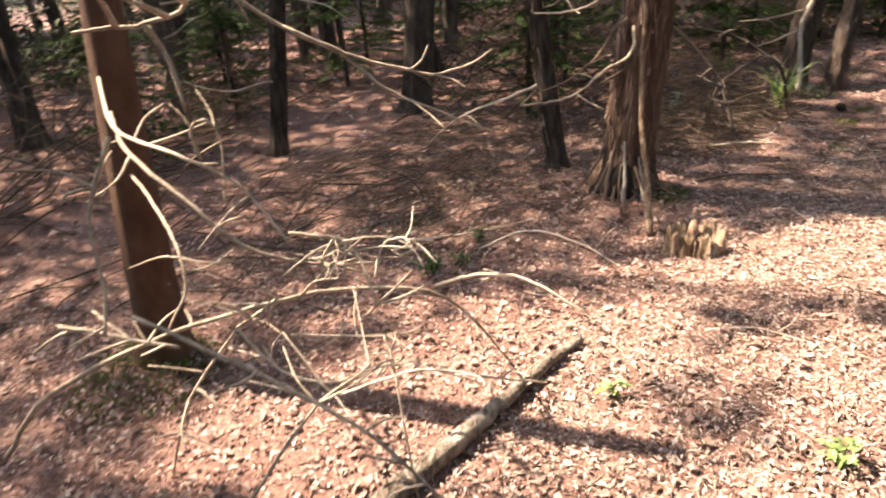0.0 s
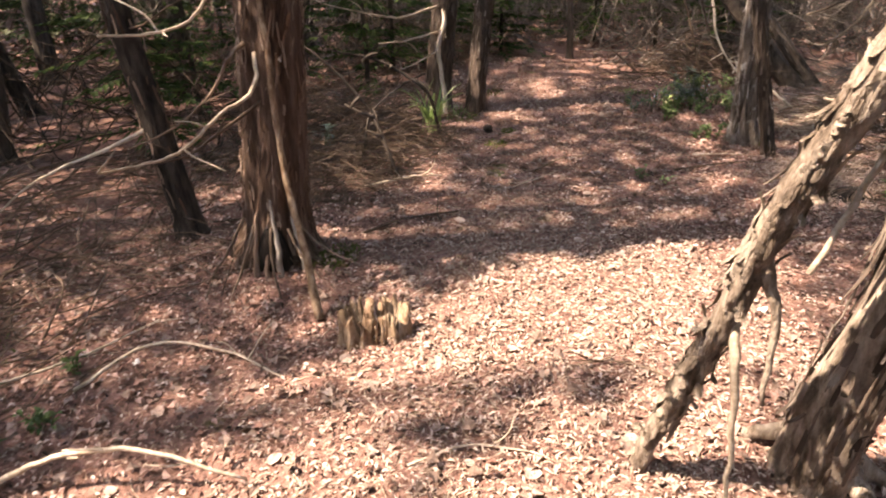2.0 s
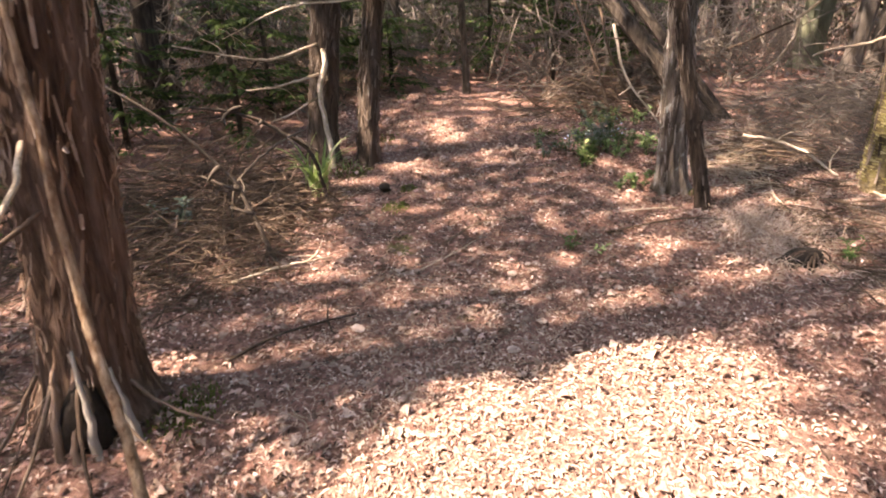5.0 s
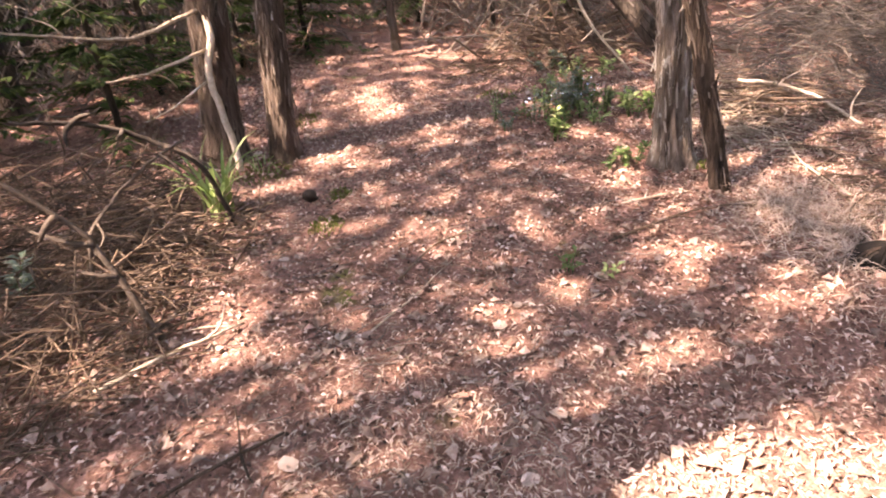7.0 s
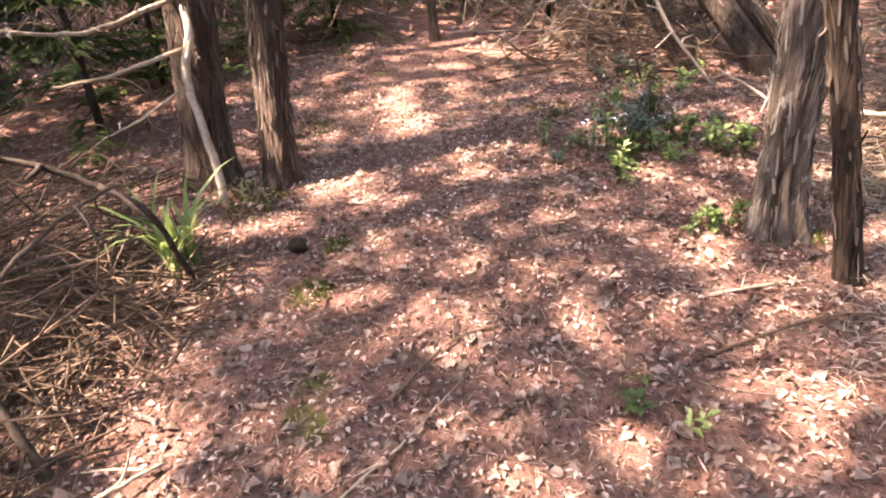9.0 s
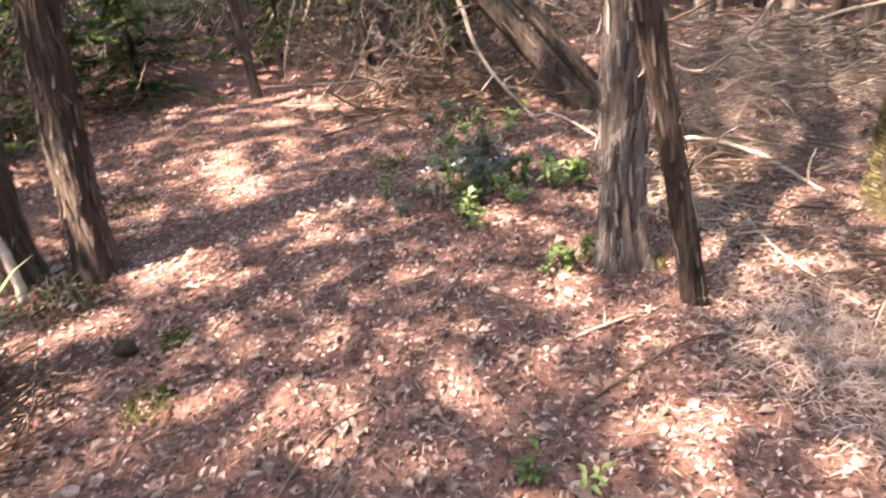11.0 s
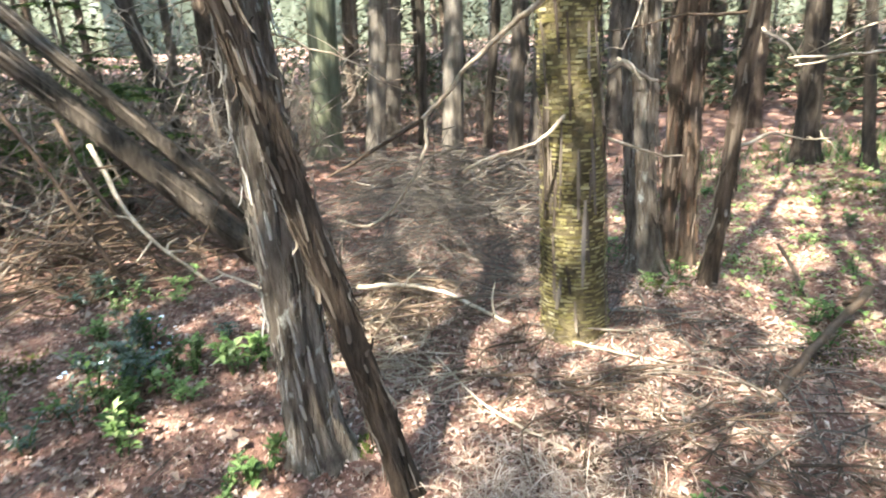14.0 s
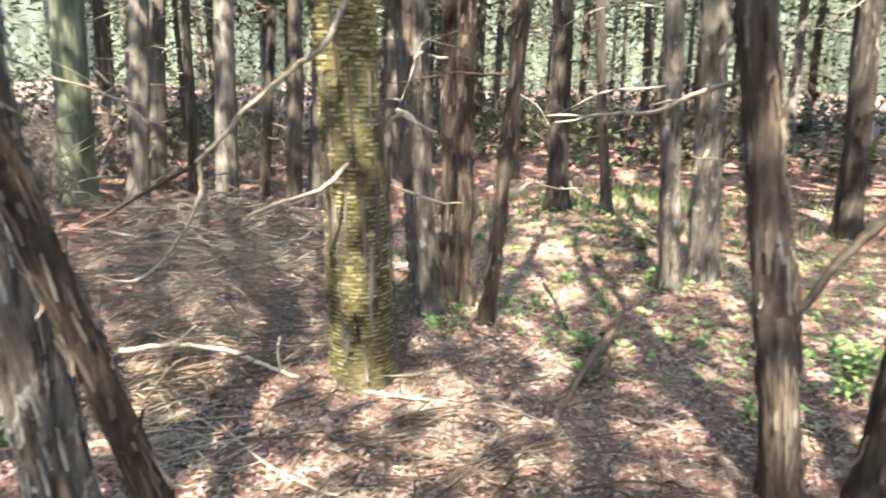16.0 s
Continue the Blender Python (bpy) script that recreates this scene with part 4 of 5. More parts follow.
# ---- plants ----
def plant(x, y, h, spread, leaves, size, mat, name, label, seed, stems=5, slim=0.5):
    t = holder(name, x, y, label, "plant")
    q = random.Random(seed)
    st, lv = Build(), Build()
    for s in range(stems):
        a, d = q.uniform(0, 6.283), q.random() * spread
        top = Vector((d * math.cos(a) + q.uniform(-0.02, 0.02), d * math.sin(a), h * q.uniform(0.55, 1)))
        ln = smooth_line([Vector((top.x * 0.3, top.y * 0.3, -0.02)), Vector((top.x * 0.6, top.y * 0.6, top.z * 0.6)), top], 4)
        st.tube(ln, [0.0025] * len(ln), 4)
        for k in range(leaves // stems):
            p = ln[q.randrange(2, len(ln))]
            b2 = q.uniform(0, 6.283)
            lv.leaf(p, (math.cos(b2), math.sin(b2), q.uniform(-0.2, 0.7)), (0, 0, 1), size * q.uniform(0.6, 1.2), size * slim * q.uniform(0.7, 1.1))
    part("stem", st, GREEN, t)
    part("leaves", lv, mat, t, smooth=False)


plant(7.35, 0.98, 0.22, 0.3, 260, 0.042, BLUISH, "evergreen_shrub", "low dark green shrublet with glossy leaves", 300)
plant(7.62, 0.85, 0.24, 0.28, 220, 0.042, BLUISH, "evergreen_shrub", "low dark green shrublet with glossy leaves", 301)
plant(7.15, 0.95, 0.12, 0.16, 110, 0.05, GREEN, "ground_plant", "patch of fresh green seedlings among leaves", 302)
plant(7.1, 0.75, 0.1, 0.14, 90, 0.045, GREEN_PALE, "ground_plant", "patch of pale green seedlings", 303)
plant(7.2, 0.5, 0.24, 0.13, 70, 0.075, GREEN_PALE, "ground_plant", "leafy pale green seedling beside a trunk", 304)
plant(6.47, 0.6, 0.13, 0.12, 110, 0.045, GREEN, "ground_plant", "bright green seedling at a trunk's foot", 305)
plant(6.42, 0.72, 0.07, 0.1, 40, 0.035, GREEN, "ground_plant", "small green seedling at a trunk", 306)
plant(8.7, 1.0, 0.2, 0.3, 120, 0.06, BLUISH, "evergreen_shrub", "low glossy shrublet under the slanted trunk", 307)
plant(8.3, 0.6, 0.16, 0.25, 90, 0.055, GREEN_PALE, "ground_plant", "scattered pale green seedlings in litter", 308)
plant(1.83, 2.67, 0.12, 0.1, 36, 0.06, GREEN, "ground_plant", "green seedling in the shade", 309)
plant(2.0, 2.62, 0.1, 0.1, 30, 0.05, GREEN, "ground_plant", "green seedling in the shade", 310)
plant(2.28, 2.81, 0.1, 0.07, 24, 0.05, GREEN, "ground_plant", "green seedling in the shade", 311)
plant(1.93, 0.57, 0.09, 0.07, 30, 0.06, GREEN_PALE, "ground_plant", "bright seedling on the sunny path", 312)
plant(1.66, 1.3, 0.07, 0.03, 12, 0.07, GREEN_PALE, "ground_plant", "bright blade-leaved seedling on the path", 313)
plant(5.36, 1.0, 0.1, 0.06, 16, 0.06, GREEN, "ground_plant", "green seedling in the needles", 314)
plant(5.3, 0.85, 0.06, 0.07, 14, 0.05, GREEN_PALE, "ground_plant", "pale seedling in the needles", 315)
plant(5.0, 3.35, 0.22, 0.16, 60, 0.07, BLUISH, "evergreen_shrub", "small dark green shrublet by the brush", 316)
plant(5.5, -0.5, 0.12, 0.1, 40, 0.05, GREEN, "ground_plant", "green seedling in the straw", 317)
plant(4.9, -2.36, 0.35, 0.22, 110, 0.07, GREEN_PALE, "ground_plant", "sunlit green seedlings between trunks", 318)
plant(6.0, -10.0, 0.8, 0.3, 80, 0.16, GREEN_PALE, "ground_plant", "leafy sapling in the sun", 319)
plant(5.2, -1.9, 0.12, 0.3, 80, 0.05, GREEN_PALE, "ground_plant", "scattered pale green seedlings in litter", 320)
plant(5.05, -2.9, 0.15, 0.4, 100, 0.05, GREEN_PALE, "ground_plant", "scattered pale green seedlings in litter", 321)

pr = random.Random(88)
for k in range(26):   # seedlings and shrublets over the bank at the bend
    x, y = pr.gauss(7.45, 0.42), pr.gauss(0.95, 0.3)
    m = (GREEN_PALE, GREEN, BLUISH)[k % 3]
    plant(x, y, pr.uniform(0.07, 0.2), pr.uniform(0.06, 0.15), 45, pr.uniform(0.035, 0.06), m, "evergreen_shrub" if m is BLUISH else "ground_plant",
          "low dark green shrublet with glossy leaves" if m is BLUISH else "fresh green seedling among grey leaves", 340 + k)
for k in range(30):   # seedlings dotted over the open wood
    x, y = pr.uniform(5.4, 8.6), pr.uniform(-4.2, -1.6)
    plant(x, y, pr.uniform(0.05, 0.16), pr.uniform(0.05, 0.16), 30, pr.uniform(0.035, 0.06), (GREEN_PALE, GREEN)[k % 2], "ground_plant", "fresh green seedling in sunlit litter", 380 + k)


def blades(name, x, y, count, length, mat, label, seed, spread=0.06, width=0.014, kind=""):
    b = Build()
    q = random.Random(seed)
    for _ in range(count):
        a = q.uniform(0, 6.283)
        px, py = x + q.gauss(0, spread), y + q.gauss(0, spread)
        le = length * q.uniform(0.5, 1)
        out = Vector((math.cos(a), math.sin(a), 0))
        s = Vector((-out.y, out.x, 0)) * width / 2
        base = Vector((px, py, ground_z(px, py) - 0.01))
        reach = q.uniform(0.25, 0.8)
        pts = [base + out * le * reach * t * t + Vector((0, 0, le * (t - 0.45 * reach * t ** 3))) for t in (0, 0.3, 0.6, 0.85, 1)]
        verts = []
        for p, w in zip(pts, (0.7, 1, 0.9, 0.55, 0.05)):
            verts += [tuple(p - s * w), tuple(p + Vector((0, 0, -width * 0.15))), tuple(p + s * w)]
        b.add(verts, [(k * 3 + j, k * 3 + j + 1, k * 3 + j + 4, k * 3 + j + 3) for k in range(4) for j in (0, 1)])
    return thing(name, b, mat, label, "grass", kind=kind or "stuff")


blades("grass_tuft", 5.9, 2.83, 30, 0.58, GREEN_PALE, "tuft of broad green blades beside the path", 1, 0.04, 0.022)
blades("grass_tuft", 6.6, 2.95, 26, 0.14, GREEN_PALE, "short yellow-green grass at a trunk's foot", 2, 0.12, 0.008)
blades("meadow_grass", 7.9, -6.4, 900, 0.22, GREEN, "bright green grass in a sunny glade", 3, 0.75, 0.012, "stuff")
blades("meadow_grass", 8.8, -4.6, 300, 0.16, GREEN, "green grass between the trunks", 4, 0.4, 0.01, "stuff")
blades("meadow_grass", 6.2, -7.3, 500, 0.2, GREEN, "bright green grass in a sunny glade", 5, 0.8, 0.012, "stuff")


def moss_patch(x, y, rx, ry, count, seed, tall=0.03):
    b = Build()
    q = random.Random(seed)
    for _ in range(count):
        a, d = q.uniform(0, 6.283), math.sqrt(q.random()) * (0.6 + 0.4 * q.random())
        px, py = x + rx * d * math.cos(a), y + ry * d * math.sin(a)
        b.leaf((px, py, ground_z(px, py) - 0.003), (q.uniform(-1, 1), q.uniform(-1, 1), q.uniform(0.6, 2)), (0, 0, 1), tall * q.uniform(0.5, 1.2), tall * 0.35)
    thing("moss_patch", b, MOSS, "patch of yellow-green moss on the forest floor", "moss", kind="stuff", smooth=False)


for k, (x, y, rx, ry, n) in enumerate(((5.82, 2.22, 0.14, 0.1, 260), (6.2, 2.25, 0.1, 0.08, 160), (6.65, 2.85, 0.3, 0.2, 500), (3.5, 2.3, 0.22, 0.12, 400), (6.8, -1.72, 0.14, 0.12, 300), (6.12, -3.42, 0.2, 0.15, 300),
                                       (7.05, -4.4, 0.55, 0.4, 1300), (6.45, 0.25, 0.1, 0.08, 150), (7.9, 1.4, 0.25, 0.2, 300), (5.0, -2.0, 0.25, 0.2, 250), (5.9, -1.9, 0.2, 0.3, 220), (2.1, 3.3, 0.3, 0.2, 250), (7.6, 2.9, 0.25, 0.15, 200))):
    moss_patch(x, y, rx, ry, n, 400 + k)

# pale straw heap with a root hole beside it
straw = Build()
q = random.Random(12)
for _ in range(1500):
    x, y = q.gauss(5.72, 0.24), q.gauss(-0.12, 0.2)
    le = q.uniform(0.05, 0.17)
    d = Vector((q.uniform(-1, 1), q.uniform(-1, 1), q.uniform(-0.15, 0.3))).normalized()
    straw.leaf((x, y, ground_z(x, y) + 0.004 + 0.05 * q.random() * math.exp(-((x - 5.72) ** 2 + (y + 0.12) ** 2) * 9)), d, (0, 0, 1), le, 0.005, 0.25)
thing("straw_heap", straw, STRAW, "heap of pale bleached dry grass", "straw", kind="stuff", smooth=False)
root = holder("root_clump", 5.4, -0.28, "dark uprooted clump with splayed roots over a hole", "root")
hole = Build()
hole.tube(smooth_line([(0, 0.05, -0.05), (0.02, 0.0, 0.04), (0.03, -0.05, 0.1)], 3), [0.1, 0.11, 0.1, 0.09, 0.07, 0.05, 0.02], 14, 0.5, 4)
part("clod", hole, HOLE, root)
for k in range(15):
    a = q.uniform(0, 6.283)
    e = Vector((math.cos(a) * q.uniform(0.1, 0.25), math.sin(a) * q.uniform(0.1, 0.25), -0.02))
    part("root", bough([(0.02, -0.02, 0.1), e * 0.5 + Vector((0, 0, q.uniform(0.06, 0.12))), e], 0.008, 0.003, 3, 5, 0.4, 0, 500 + k), TWIG if k % 2 else BRANCH_DARK, root)

# small scraps
cone = Build()
cone.tube(smooth_line([(6.12, 2.4, 0.0), (6.14, 2.4, 0.03), (6.16, 2.38, 0.055)], 4), [0.012, 0.03, 0.042, 0.046, 0.045, 0.04, 0.032, 0.02, 0.006], 12, 0.5, 2)
thing("pine_cone", cone, CONE, "dark cone lying on the path", "cone")
for k, (x, y, s, m, name, label) in enumerate(((3.71, 0.25, 0.035, PAPER, "scrap", "small crumpled white scrap on the needles"), (6.7, 1.82, 0.018, PAPER, "scrap", "tiny white scrap on the path"), (7.5, 0.99, 0.03, BLUE, "blue_flowers", "cluster of small blue flowers"),
                                               (7.75, 0.8, 0.026, BLUE, "blue_flowers", "cluster of small blue flowers"), (2.42, 2.6, 0.03, PAPER, "scrap", "small white scrap in the leaves"))):
    b = Build()
    for j in range(14 if m is BLUE else 3):
        w = 0.09 if m is BLUE else 0.008
        b.leaf((x + q.gauss(0, w), y + q.gauss(0, w), ground_z(x, y) + (0.12 * q.random() if m is BLUE else 0.012)), (q.uniform(-1, 1), q.uniform(-1, 1), 0.3), (0, 0, 1), s, s * 0.8)
    thing(name, b, m, label, "flower" if m is BLUE else "litter", kind="stuff" if m is BLUE else "", smooth=False)


# ---- far woods ----
fr = random.Random(77)
FAR_MESH = []
for k in range(5):
    b, line, radii = trunk_mesh(0.1, (0.02 * (k - 2), 0.015 * (2 - k)), 11, 12, 16, 0.6, 4, 0.06, k * 3.1)
    FAR_MESH.append((b.mesh("trunk", BARK_FAR if k % 2 else BARK_GREY, True), line, radii))
FAR_CROWN = []
for k in range(4):
    b = Build()
    q = random.Random(900 + k)
    for _ in range(620):
        h = q.uniform(2.6, 11)
        a, d = q.uniform(0, 6.283), q.random() ** 0.6 * (0.5 + 0.14 * (11 - h))
        b.leaf((d * math.cos(a), d * math.sin(a), h), (math.cos(a) + q.uniform(-0.5, 0.5), math.sin(a) + q.uniform(-0.5, 0.5), q.uniform(-0.5, 0.2)), (0, 0, 1), q.uniform(0.2, 0.5), q.uniform(0.08, 0.2))
    FAR_CROWN.append(b.mesh("crown", FAR_GREEN, False))
taken = [(x, y) for _, x, y, _ in TREES]
BARE = []
count = 0
while count < 300:
    a, d = fr.uniform(0, 6.283), 7 + 27 * fr.random() ** 0.8
    x, y = 4.5 + d * math.cos(a), 0.8 + d * math.sin(a)
    if any((x - u) ** 2 + (y - v) ** 2 < 0.8 for u, v in taken) or abs(math.atan2(math.sin(a - 0.23), math.cos(a - 0.23))) < 0.07 and d < 13:
        continue
    taken.append((x, y))
    t = holder("tree", x, y, "slender conifer trunk among many in the woods", "tree", "far woods")
    me, line, radii = FAR_MESH[count % 5]
    s = fr.uniform(0.55, 1.5)
    ob = part("trunk", me, None, t)
    ob.matrix_basis = pose(0, 0, 0, 0, 0, fr.uniform(0, 360)) @ Matrix.Diagonal((s, s, 1, 1))
    if d < 17 and y > 1.5 or d < 10:
        BARE.append((t, x, y))
    else:
        ob = part("crown", FAR_CROWN[count % 4], None, t)
        ob.matrix_basis = pose(0, 0, 0, 0, 0, fr.uniform(0, 360))
    for k in range(9 if d < 20 else 3):
        h = fr.uniform(0.7, 4.5)
        ang = fr.uniform(0, 360)
        ob = part("dead_branch", DEAD_BRANCHES[fr.randrange(6)], None, t)
        ob.matrix_basis = pose(0, 0, h, fr.uniform(-180, 180), fr.uniform(-12, 14), ang) @ Matrix.Scale(fr.uniform(0.9, 2.0), 4)
    count += 1

# understory foliage, thin bare twigs and low green sprays in the distance
for name, mat, label, n, near_d, far_d, zmax, size in (("understory", FAR_GREEN, "pale green understory leaves deep in the woods", 30000, 10, 36, 5.5, 0.12), ("far_brush", FAR_GREEN, "low brush between distant trunks", 15000, 17, 42, 2.4, 0.2), ("undergrowth", FAR_GREEN, "low green-grey growth over the floor of the woods", 34000, 11, 48, 0.55, 0.2), ("understory_twigs", TWIG, "countless thin bare twigs deep in the woods", 6500, 8, 26, 3.8, 1.1)):
    b = Build()
    for _ in range(n):
        a = fr.uniform(0, 6.283)
        d = near_d + (far_d - near_d) * fr.random()
        cx, cy = 4.5 + d * math.cos(a), 0.8 + d * math.sin(a)
        if noise.noise((cx * 0.25, cy * 0.25, 4)) < -0.15:
            continue
        z = ground_z(cx, cy) + zmax * fr.random() ** 1.3
        if mat is TWIG:
            dr = Vector((fr.uniform(-1, 1), fr.uniform(-1, 1), fr.uniform(-0.5, 1.2))).normalized() * fr.uniform(0.5, 1.6)
            p = Vector((cx, cy, z))
            b.tube([p, p + dr * 0.5 + Vector((0, 0, 0.06)), p + dr], [0.009, 0.007, 0.003], 4, caps=False)
        else:
            for j in range(3):
                b.leaf((cx + fr.gauss(0, 0.2), cy + fr.gauss(0, 0.2), z + fr.gauss(0, 0.15)), (fr.uniform(-1, 1), fr.uniform(-1, 1), fr.uniform(-0.5, 0.5)), (0, 0, 1), size * fr.uniform(0.7, 1.8), size * 0.7)
    thing(name, b, mat, label, "foliage", kind="stuff", smooth=False)


def spray(x, y, z, seed, reach=0.9):
    """Drooping conifer sprays on low limbs."""
    q = random.Random(seed)
    t = holder("conifer_sapling", x, y, "young conifer with drooping green sprays in the shade", "tree", "young conifers")
    stem = Build()
    stem.tube([(0, 0, -0.05), (0.02, 0, z), (0, 0.03, z * 2.2)], [0.03, 0.024, 0.006], 8)
    part("trunk", stem, BARK_DARK, t)
    b = Build()
    for k in range(24):
        a, h = q.uniform(0, 6.283), z * q.uniform(0.25, 2.0)
        d = Vector((math.cos(a), math.sin(a), -0.12))
        for j in range(44):
            f = q.random()
            side = Vector((-d.y, d.x, 0)) * q.choice((-1, 1))
            p = Vector((0, 0, h)) + d * reach * f * (1.2 - 0.35 * h / z)
            b.leaf(p, d * 0.8 + side * q.uniform(0.4, 1.2) + Vector((0, 0, q.uniform(-0.3, 0.1))), (0, 0, 1), q.uniform(0.09, 0.22) * (1.3 - f), 0.04)
    part("foliage", b, NEEDLE_GREEN, t, smooth=False)


for k, (x, y, z) in enumerate(((7.4, 4.3, 0.7), (8.6, 4.6, 0.8), (6.9, 5.2, 0.9), (9.6, 4.2, 0.6), (5.9, 5.4, 0.8), (10.3, 3.7, 0.5), (7.9, 7.4, 1.0), (4.6, 4.7, 0.7), (10.9, 1.6, 0.9), (11.6, 2.6, 0.9), (10.6, 0.6, 0.6), (12.2, 0.8, 1.1), (9.9, 8.5, 1.1), (13.2, 1.9, 1.0), (2.6, 7.4, 0.8), (4.3, 7.8, 0.9), (1.2, 6.6, 0.7), (5.6, 9.4, 1.1), (3.3, 9.6, 1.0), (7.0, 9.0, 1.0), (8.8, 6.9, 0.9), (10.6, 6.2, 1.0), (11.8, 5.4, 1.0), (12.6, 3.6, 0.9), (0.2, 9.5, 1.0), (6.3, 11.5, 1.2), (9.2, 11, 1.2), (11.6, 9, 1.2), (13.9, 6.2, 1.1), (14.2, 3.2, 1.0), (-1.2, 7.2, 0.9))):
    spray(x, y, z, 600 + k)

# wall of far woods all round
b = Build()
seg = 96
for k in range(seg):
    a = 2 * math.pi * k / seg
    rad = 62 + 3 * math.sin(k * 1.7)
    top = 12 + 5 * noise.noise((k * 0.6, 0, 0))
    for z in (-2, top):
        b.v.append((4.5 + rad * math.cos(a), 0.8 + rad * math.sin(a), z))
b.f = [(2 * k, 2 * ((k + 1) % seg), 2 * ((k + 1) % seg) + 1, 2 * k + 1) for k in range(seg)]
thing("backdrop", b, FAR_WOODS, "distant hazy woods closing the view", "backdrop", kind="structure", smooth=False)


# ---- canopy: unseen sprays of foliage added overhead to shade the ground, each hung on its nearest tree, with gaps set where the sun should fall ----
GAPS = [(7.9, -6.4, 0.7, 0.4, 0), (6.2, -7.3, 0.6, 0.35, 0), (5.95, 2.75, 0.35, 0.2, 20), (2.95, -0.35, 0.7, 0.55, 0), (6.6, -2.9, 0.35, 0.2, 20), (7.3, -3.7, 0.4, 0.3, 0), (1.25, 1.65, 1.0, 0.75, 0), (1.7, 0.75, 0.9, 0.5, 0), (0.5, 2.2, 0.4, 0.25, 0), (3.0, 1.05, 1.15, 0.75, -25), (3.75, 0.55, 0.7, 0.55, 0), (1.5, 1.35, 0.85, 0.5, -10), (2.2, 1.2, 0.6, 0.5, 0), (0.85, 2.0, 0.35, 0.28, 0), (5.45, 0.5, 0.18, 0.2, 0), (6.9, 2.55, 0.3, 0.14, 40),
        (8.0, 2.4, 0.6, 0.16, 20), (9.6, 2.0, 0.7, 0.2, 70), (7.2, 1.8, 0.35, 0.12, 20), (6.5, -0.3, 0.3, 0.14, 20), (6.1, -0.75, 0.2, 0.12, 0), (4.95, 2.45, 0.3, 0.1, 30), (5.2, 2.75, 0.2, 0.12, 0)]
SHADES = [(6.85, -0.15, 0.75, 0.3, -60), (2.5, 1.17, 0.26, 0.11, -20), (2.98, 0.8, 0.2, 0.1, 10), (1.85, 0.95, 0.3, 0.16, -20)]


def inside(x, y, g):
    c, s = math.cos(radians(g[4])), math.sin(radians(g[4]))
    u, v = ((x - g[0]) * c + (y - g[1]) * s) / g[2], ((y - g[1]) * c - (x - g[0]) * s) / g[3]
    return u * u + v * v


def on_path(x, y):
    mid = 1.0 + 0.22 * (x - 2) if x < 7 else 2.1
    return abs(y - mid) < 0.75


# ground map of wanted sun: unseen leaves that would shade these spots are left out
def sunlit(x, y):
    wob = 0.35 * noise.noise((x * 2.5, y * 2.5, 7)) + 0.2 * noise.noise((x * 7, y * 7, 2))
    if any(inside(x, y, s) + wob < 1 for s in SHADES):
        return False
    if any(inside(x, y, g) + wob * 1.3 < 1 for g in GAPS):
        return True
    open_wood = 0.36 * max(0.0, min(1.0, (1.0 - y - 0.25 * (x - 6)) / 3.0))
    deep = 0.22 if y > 3 else 0.42 if on_path(x, y) and x > 4.3 else 0.08
    return 0.8 * noise.noise((x * 4.0, y * 4.0, 5)) + 0.9 * noise.noise((x * 13, y * 13, 8)) > 0.6 + deep - open_wood


bearers = [(t, x, y) for t, x, y, h in TREES if h >= 7] + BARE
shade_crowns = {t: Build() for t, x, y in bearers}
spots = np.array([(x, y) for t, x, y in bearers])
cr = random.Random(5)
slope = (TO_SUN.x / TO_SUN.z, TO_SUN.y / TO_SUN.z)
for n in range(110000):
    wide = n >= 74000
    gx, gy, z = (cr.uniform(-14, 34), cr.uniform(-28, 24), cr.uniform(4.6, 8.6)) if wide else (cr.uniform(-6, 13), cr.uniform(-8, 10.5), cr.uniform(4.6, 8.6))
    if wide and -6 < gx < 13 and -8 < gy < 10.5 or sunlit(gx, gy):
        continue
    big = 3.4 if wide else 1.0
    x, y = gx + slope[0] * z, gy + slope[1] * z
    k = int(np.argmin(((spots - (x, y)) ** 2).sum(1)))
    t = bearers[k][0]
    o = t.location
    shade_crowns[t].leaf((x - o.x, y - o.y, z - o.z), (cr.uniform(-1, 1), cr.uniform(-1, 1), cr.uniform(-0.4, 0.3)), (cr.uniform(-0.4, 0.4), cr.uniform(-0.4, 0.4), 1), big * cr.uniform(0.12, 0.24), big * cr.uniform(0.07, 0.14))
for t, b in shade_crowns.items():
    if b.f:
        part("crown", b, NEEDLE_GREEN, t, smooth=False)


# ---- litter ----
def litter(name, mat, label, count, box, size, slim, seed, bend=0.3, lift=0.012, keep=None):
    q = np.random.default_rng(seed)
    b = Build()
    for _ in range(count):
        x, y = q.uniform(box[0], box[1]), q.uniform(box[2], box[3])
        if keep and not keep(x, y, q.random()):
            continue
        a = q.uniform(0, 6.283)
        le = q.uniform(*size)
        b.leaf((x, y, ground_z(x, y) + q.random() * lift), (math.cos(a), math.sin(a), q.normal(0, 0.22)), (q.normal(0, 0.35), q.normal(0, 0.35), 1), le, le * slim * q.uniform(0.7, 1.3), bend)
    thing(name, b, mat, label, "litter", kind="stuff", smooth=False)


litter("leaf_litter", LEAF_LITTER, "dry brown and pinkish leaves over the forest floor", 60000, (-0.8, 10, -4.5, 5.2), (0.018, 0.05), 0.6, 1, keep=lambda x, y, u: u < (0.3 if on_path(x, y) else 0.8))
litter("leaf_litter", LEAF_LITTER, "dry brown leaves scattered through the woods", 16000, (-4, 18, -14, 14), (0.06, 0.14), 0.6, 2, keep=lambda x, y, u: not (-1 < x < 10 and -4.5 < y < 5.2))
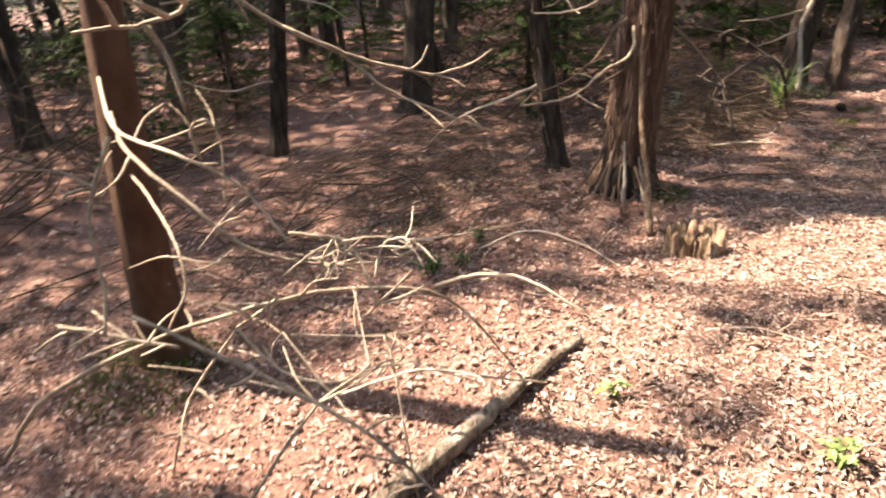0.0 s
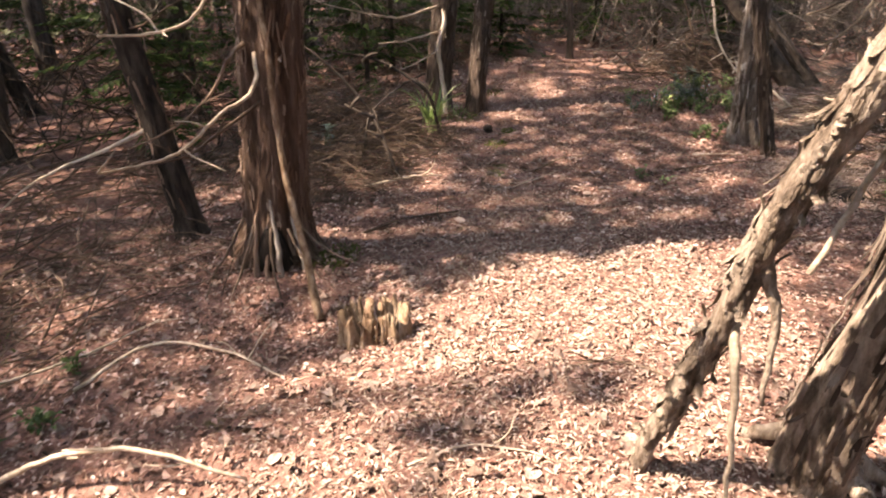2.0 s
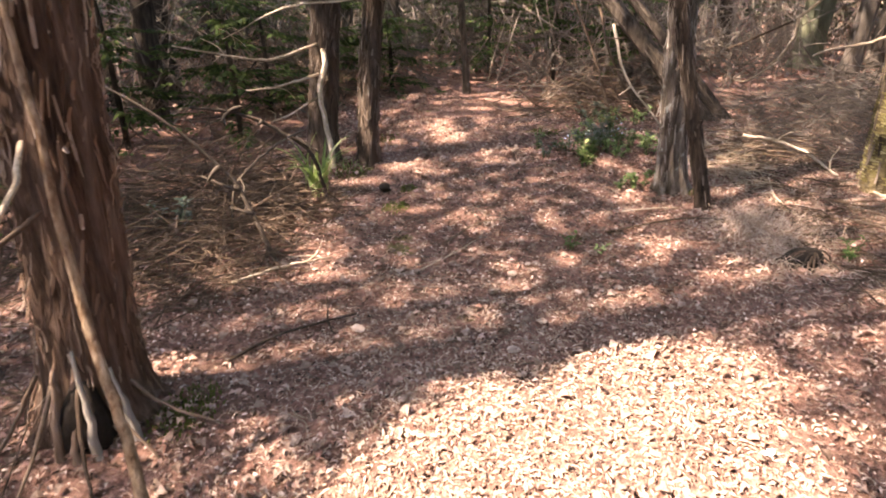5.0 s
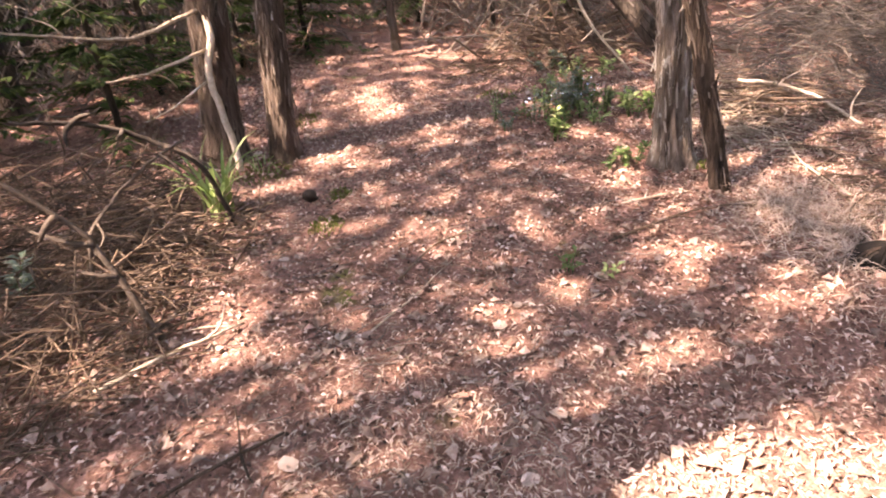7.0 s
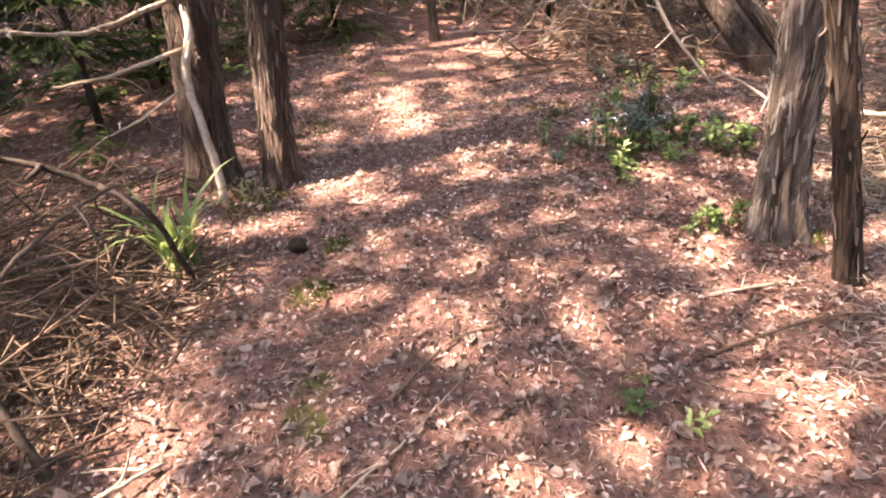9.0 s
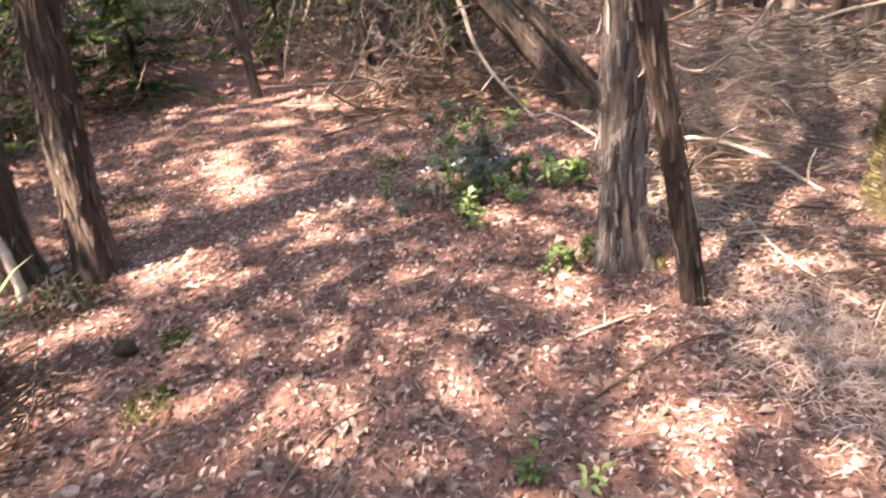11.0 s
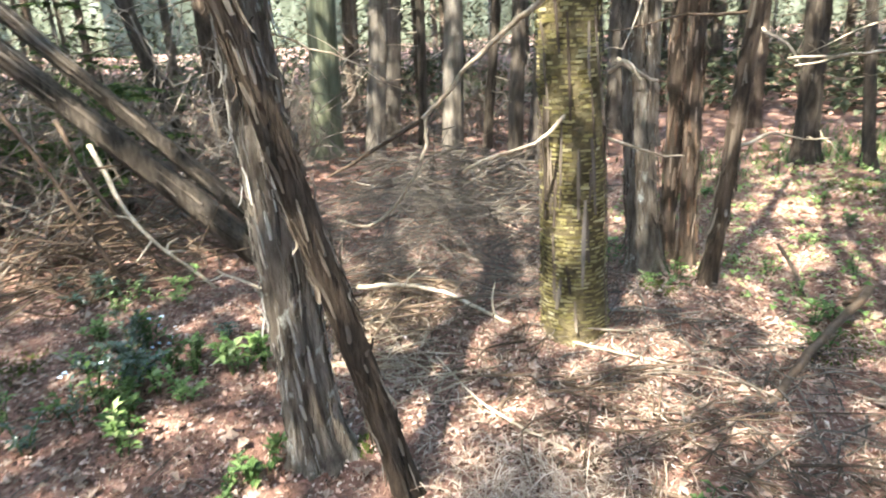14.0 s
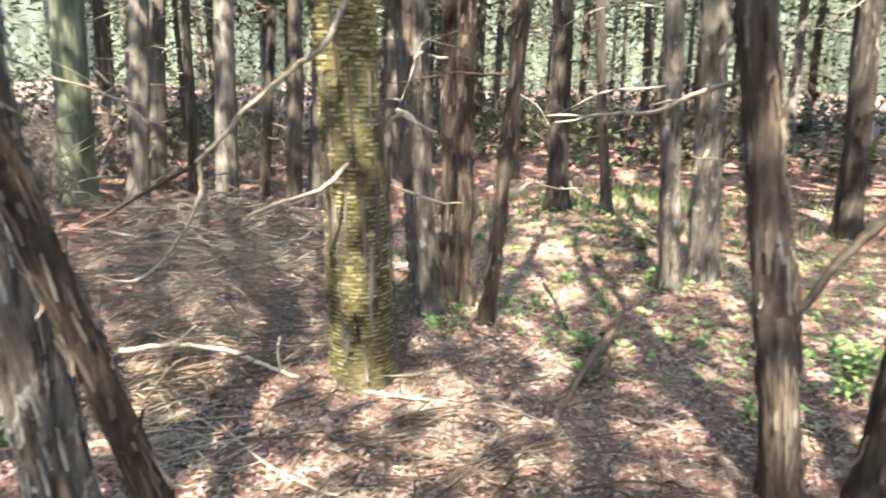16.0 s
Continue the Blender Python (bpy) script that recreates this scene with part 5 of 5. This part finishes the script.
litter("needle_litter", NEEDLES, "reddish dead needles and shredded bark", 70000, (-0.5, 9.5, -3.2, 4.0), (0.02, 0.06), 0.07, 3, 0.15, 0.014)
litter("bark_shreds", STRAW, "pale shredded bark trodden into the path", 60000, (0.2, 5.0, -0.8, 2.4), (0.012, 0.042), 0.2, 4, 0.2, 0.02, keep=lambda x, y, u: u < math.exp(-((x - 2.9) / 1.9) ** 4 - ((y - 0.9 - 0.1 * (x - 2.9)) / 1.0) ** 4))
litter("pale_leaves", PALE_LEAF, "pale weathered leaves strewn among the needles", 17000, (-0.8, 10, -5.5, 4.5), (0.03, 0.065), 0.7, 5, 0.35, 0.02, keep=lambda x, y, u: u < (1.0 if 6.6 < x < 9 and 0.2 < y < 1.8 else 0.5 if on_path(x, y) else 0.75))

litter("dry_grass", STRAW, "pale dry grass and shredded bark over the open wood floor", 22000, (4.8, 8.8, -4.6, 0.1), (0.03, 0.1), 0.06, 9, 0.25, 0.02)
litter("bark_crumbs", CHIPS, "dark and pale crumbs of bark and broken leaf", 95000, (-0.4, 8.6, -3.2, 3.8), (0.01, 0.032), 0.45, 8, 0.3, 0.02)

# single leaves nearest the path
LEAVES = []
for k in range(5):
    b = Build()
    q = random.Random(700 + k)
    n = 9
    size = 0.02 + 0.004 * k
    ring = []
    for j in range(n):
        a = 6.2832 * j / n
        d = size * (1 + 0.35 * math.cos(a * (3 if k % 2 else 1)) + q.uniform(-0.12, 0.12))
        ring.append((d * math.cos(a), 0.75 * d * math.sin(a), 0.003 + 0.2 * abs(d * math.sin(a)) + q.uniform(0, 0.006)))
    b.add([(0, 0, 0.002)] + ring + [(x, y, z - 0.0015) for x, y, z in ring], [(0, 1 + j, 1 + (j + 1) % n) for j in range(n)] + [(1 + j, 1 + n + j, 1 + n + (j + 1) % n, 1 + (j + 1) % n) for j in range(n)])
    LEAVES.append(b.mesh("fallen_leaf", LEAF_LITTER if k == 1 else PALE_LEAF))
q = random.Random(701)
for k in range(290):
    x = q.uniform(1.0, 7.8)
    y = (1.0 + 0.22 * (x - 2) if x < 7 else 2.1) + q.gauss(0, 0.7)
    ob = tagged(new("fallen_leaf", LEAVES[k % 5]), "dry curled leaf lying on the path", "leaf", "leaves on the path")
    ob.matrix_basis = pose(x, y, ground_z(x, y) + 0.006, q.uniform(-15, 15), q.uniform(-15, 15), q.uniform(0, 360)) @ Matrix.Scale(q.uniform(0.55, 1.0), 4)
litter("seedlings", GREEN_PALE, "tiny pale green seedlings dotted over the litter", 2600, (4.9, 8.4, -6.0, -2.0), (0.03, 0.06), 0.6, 6, 0.3, 0.05)
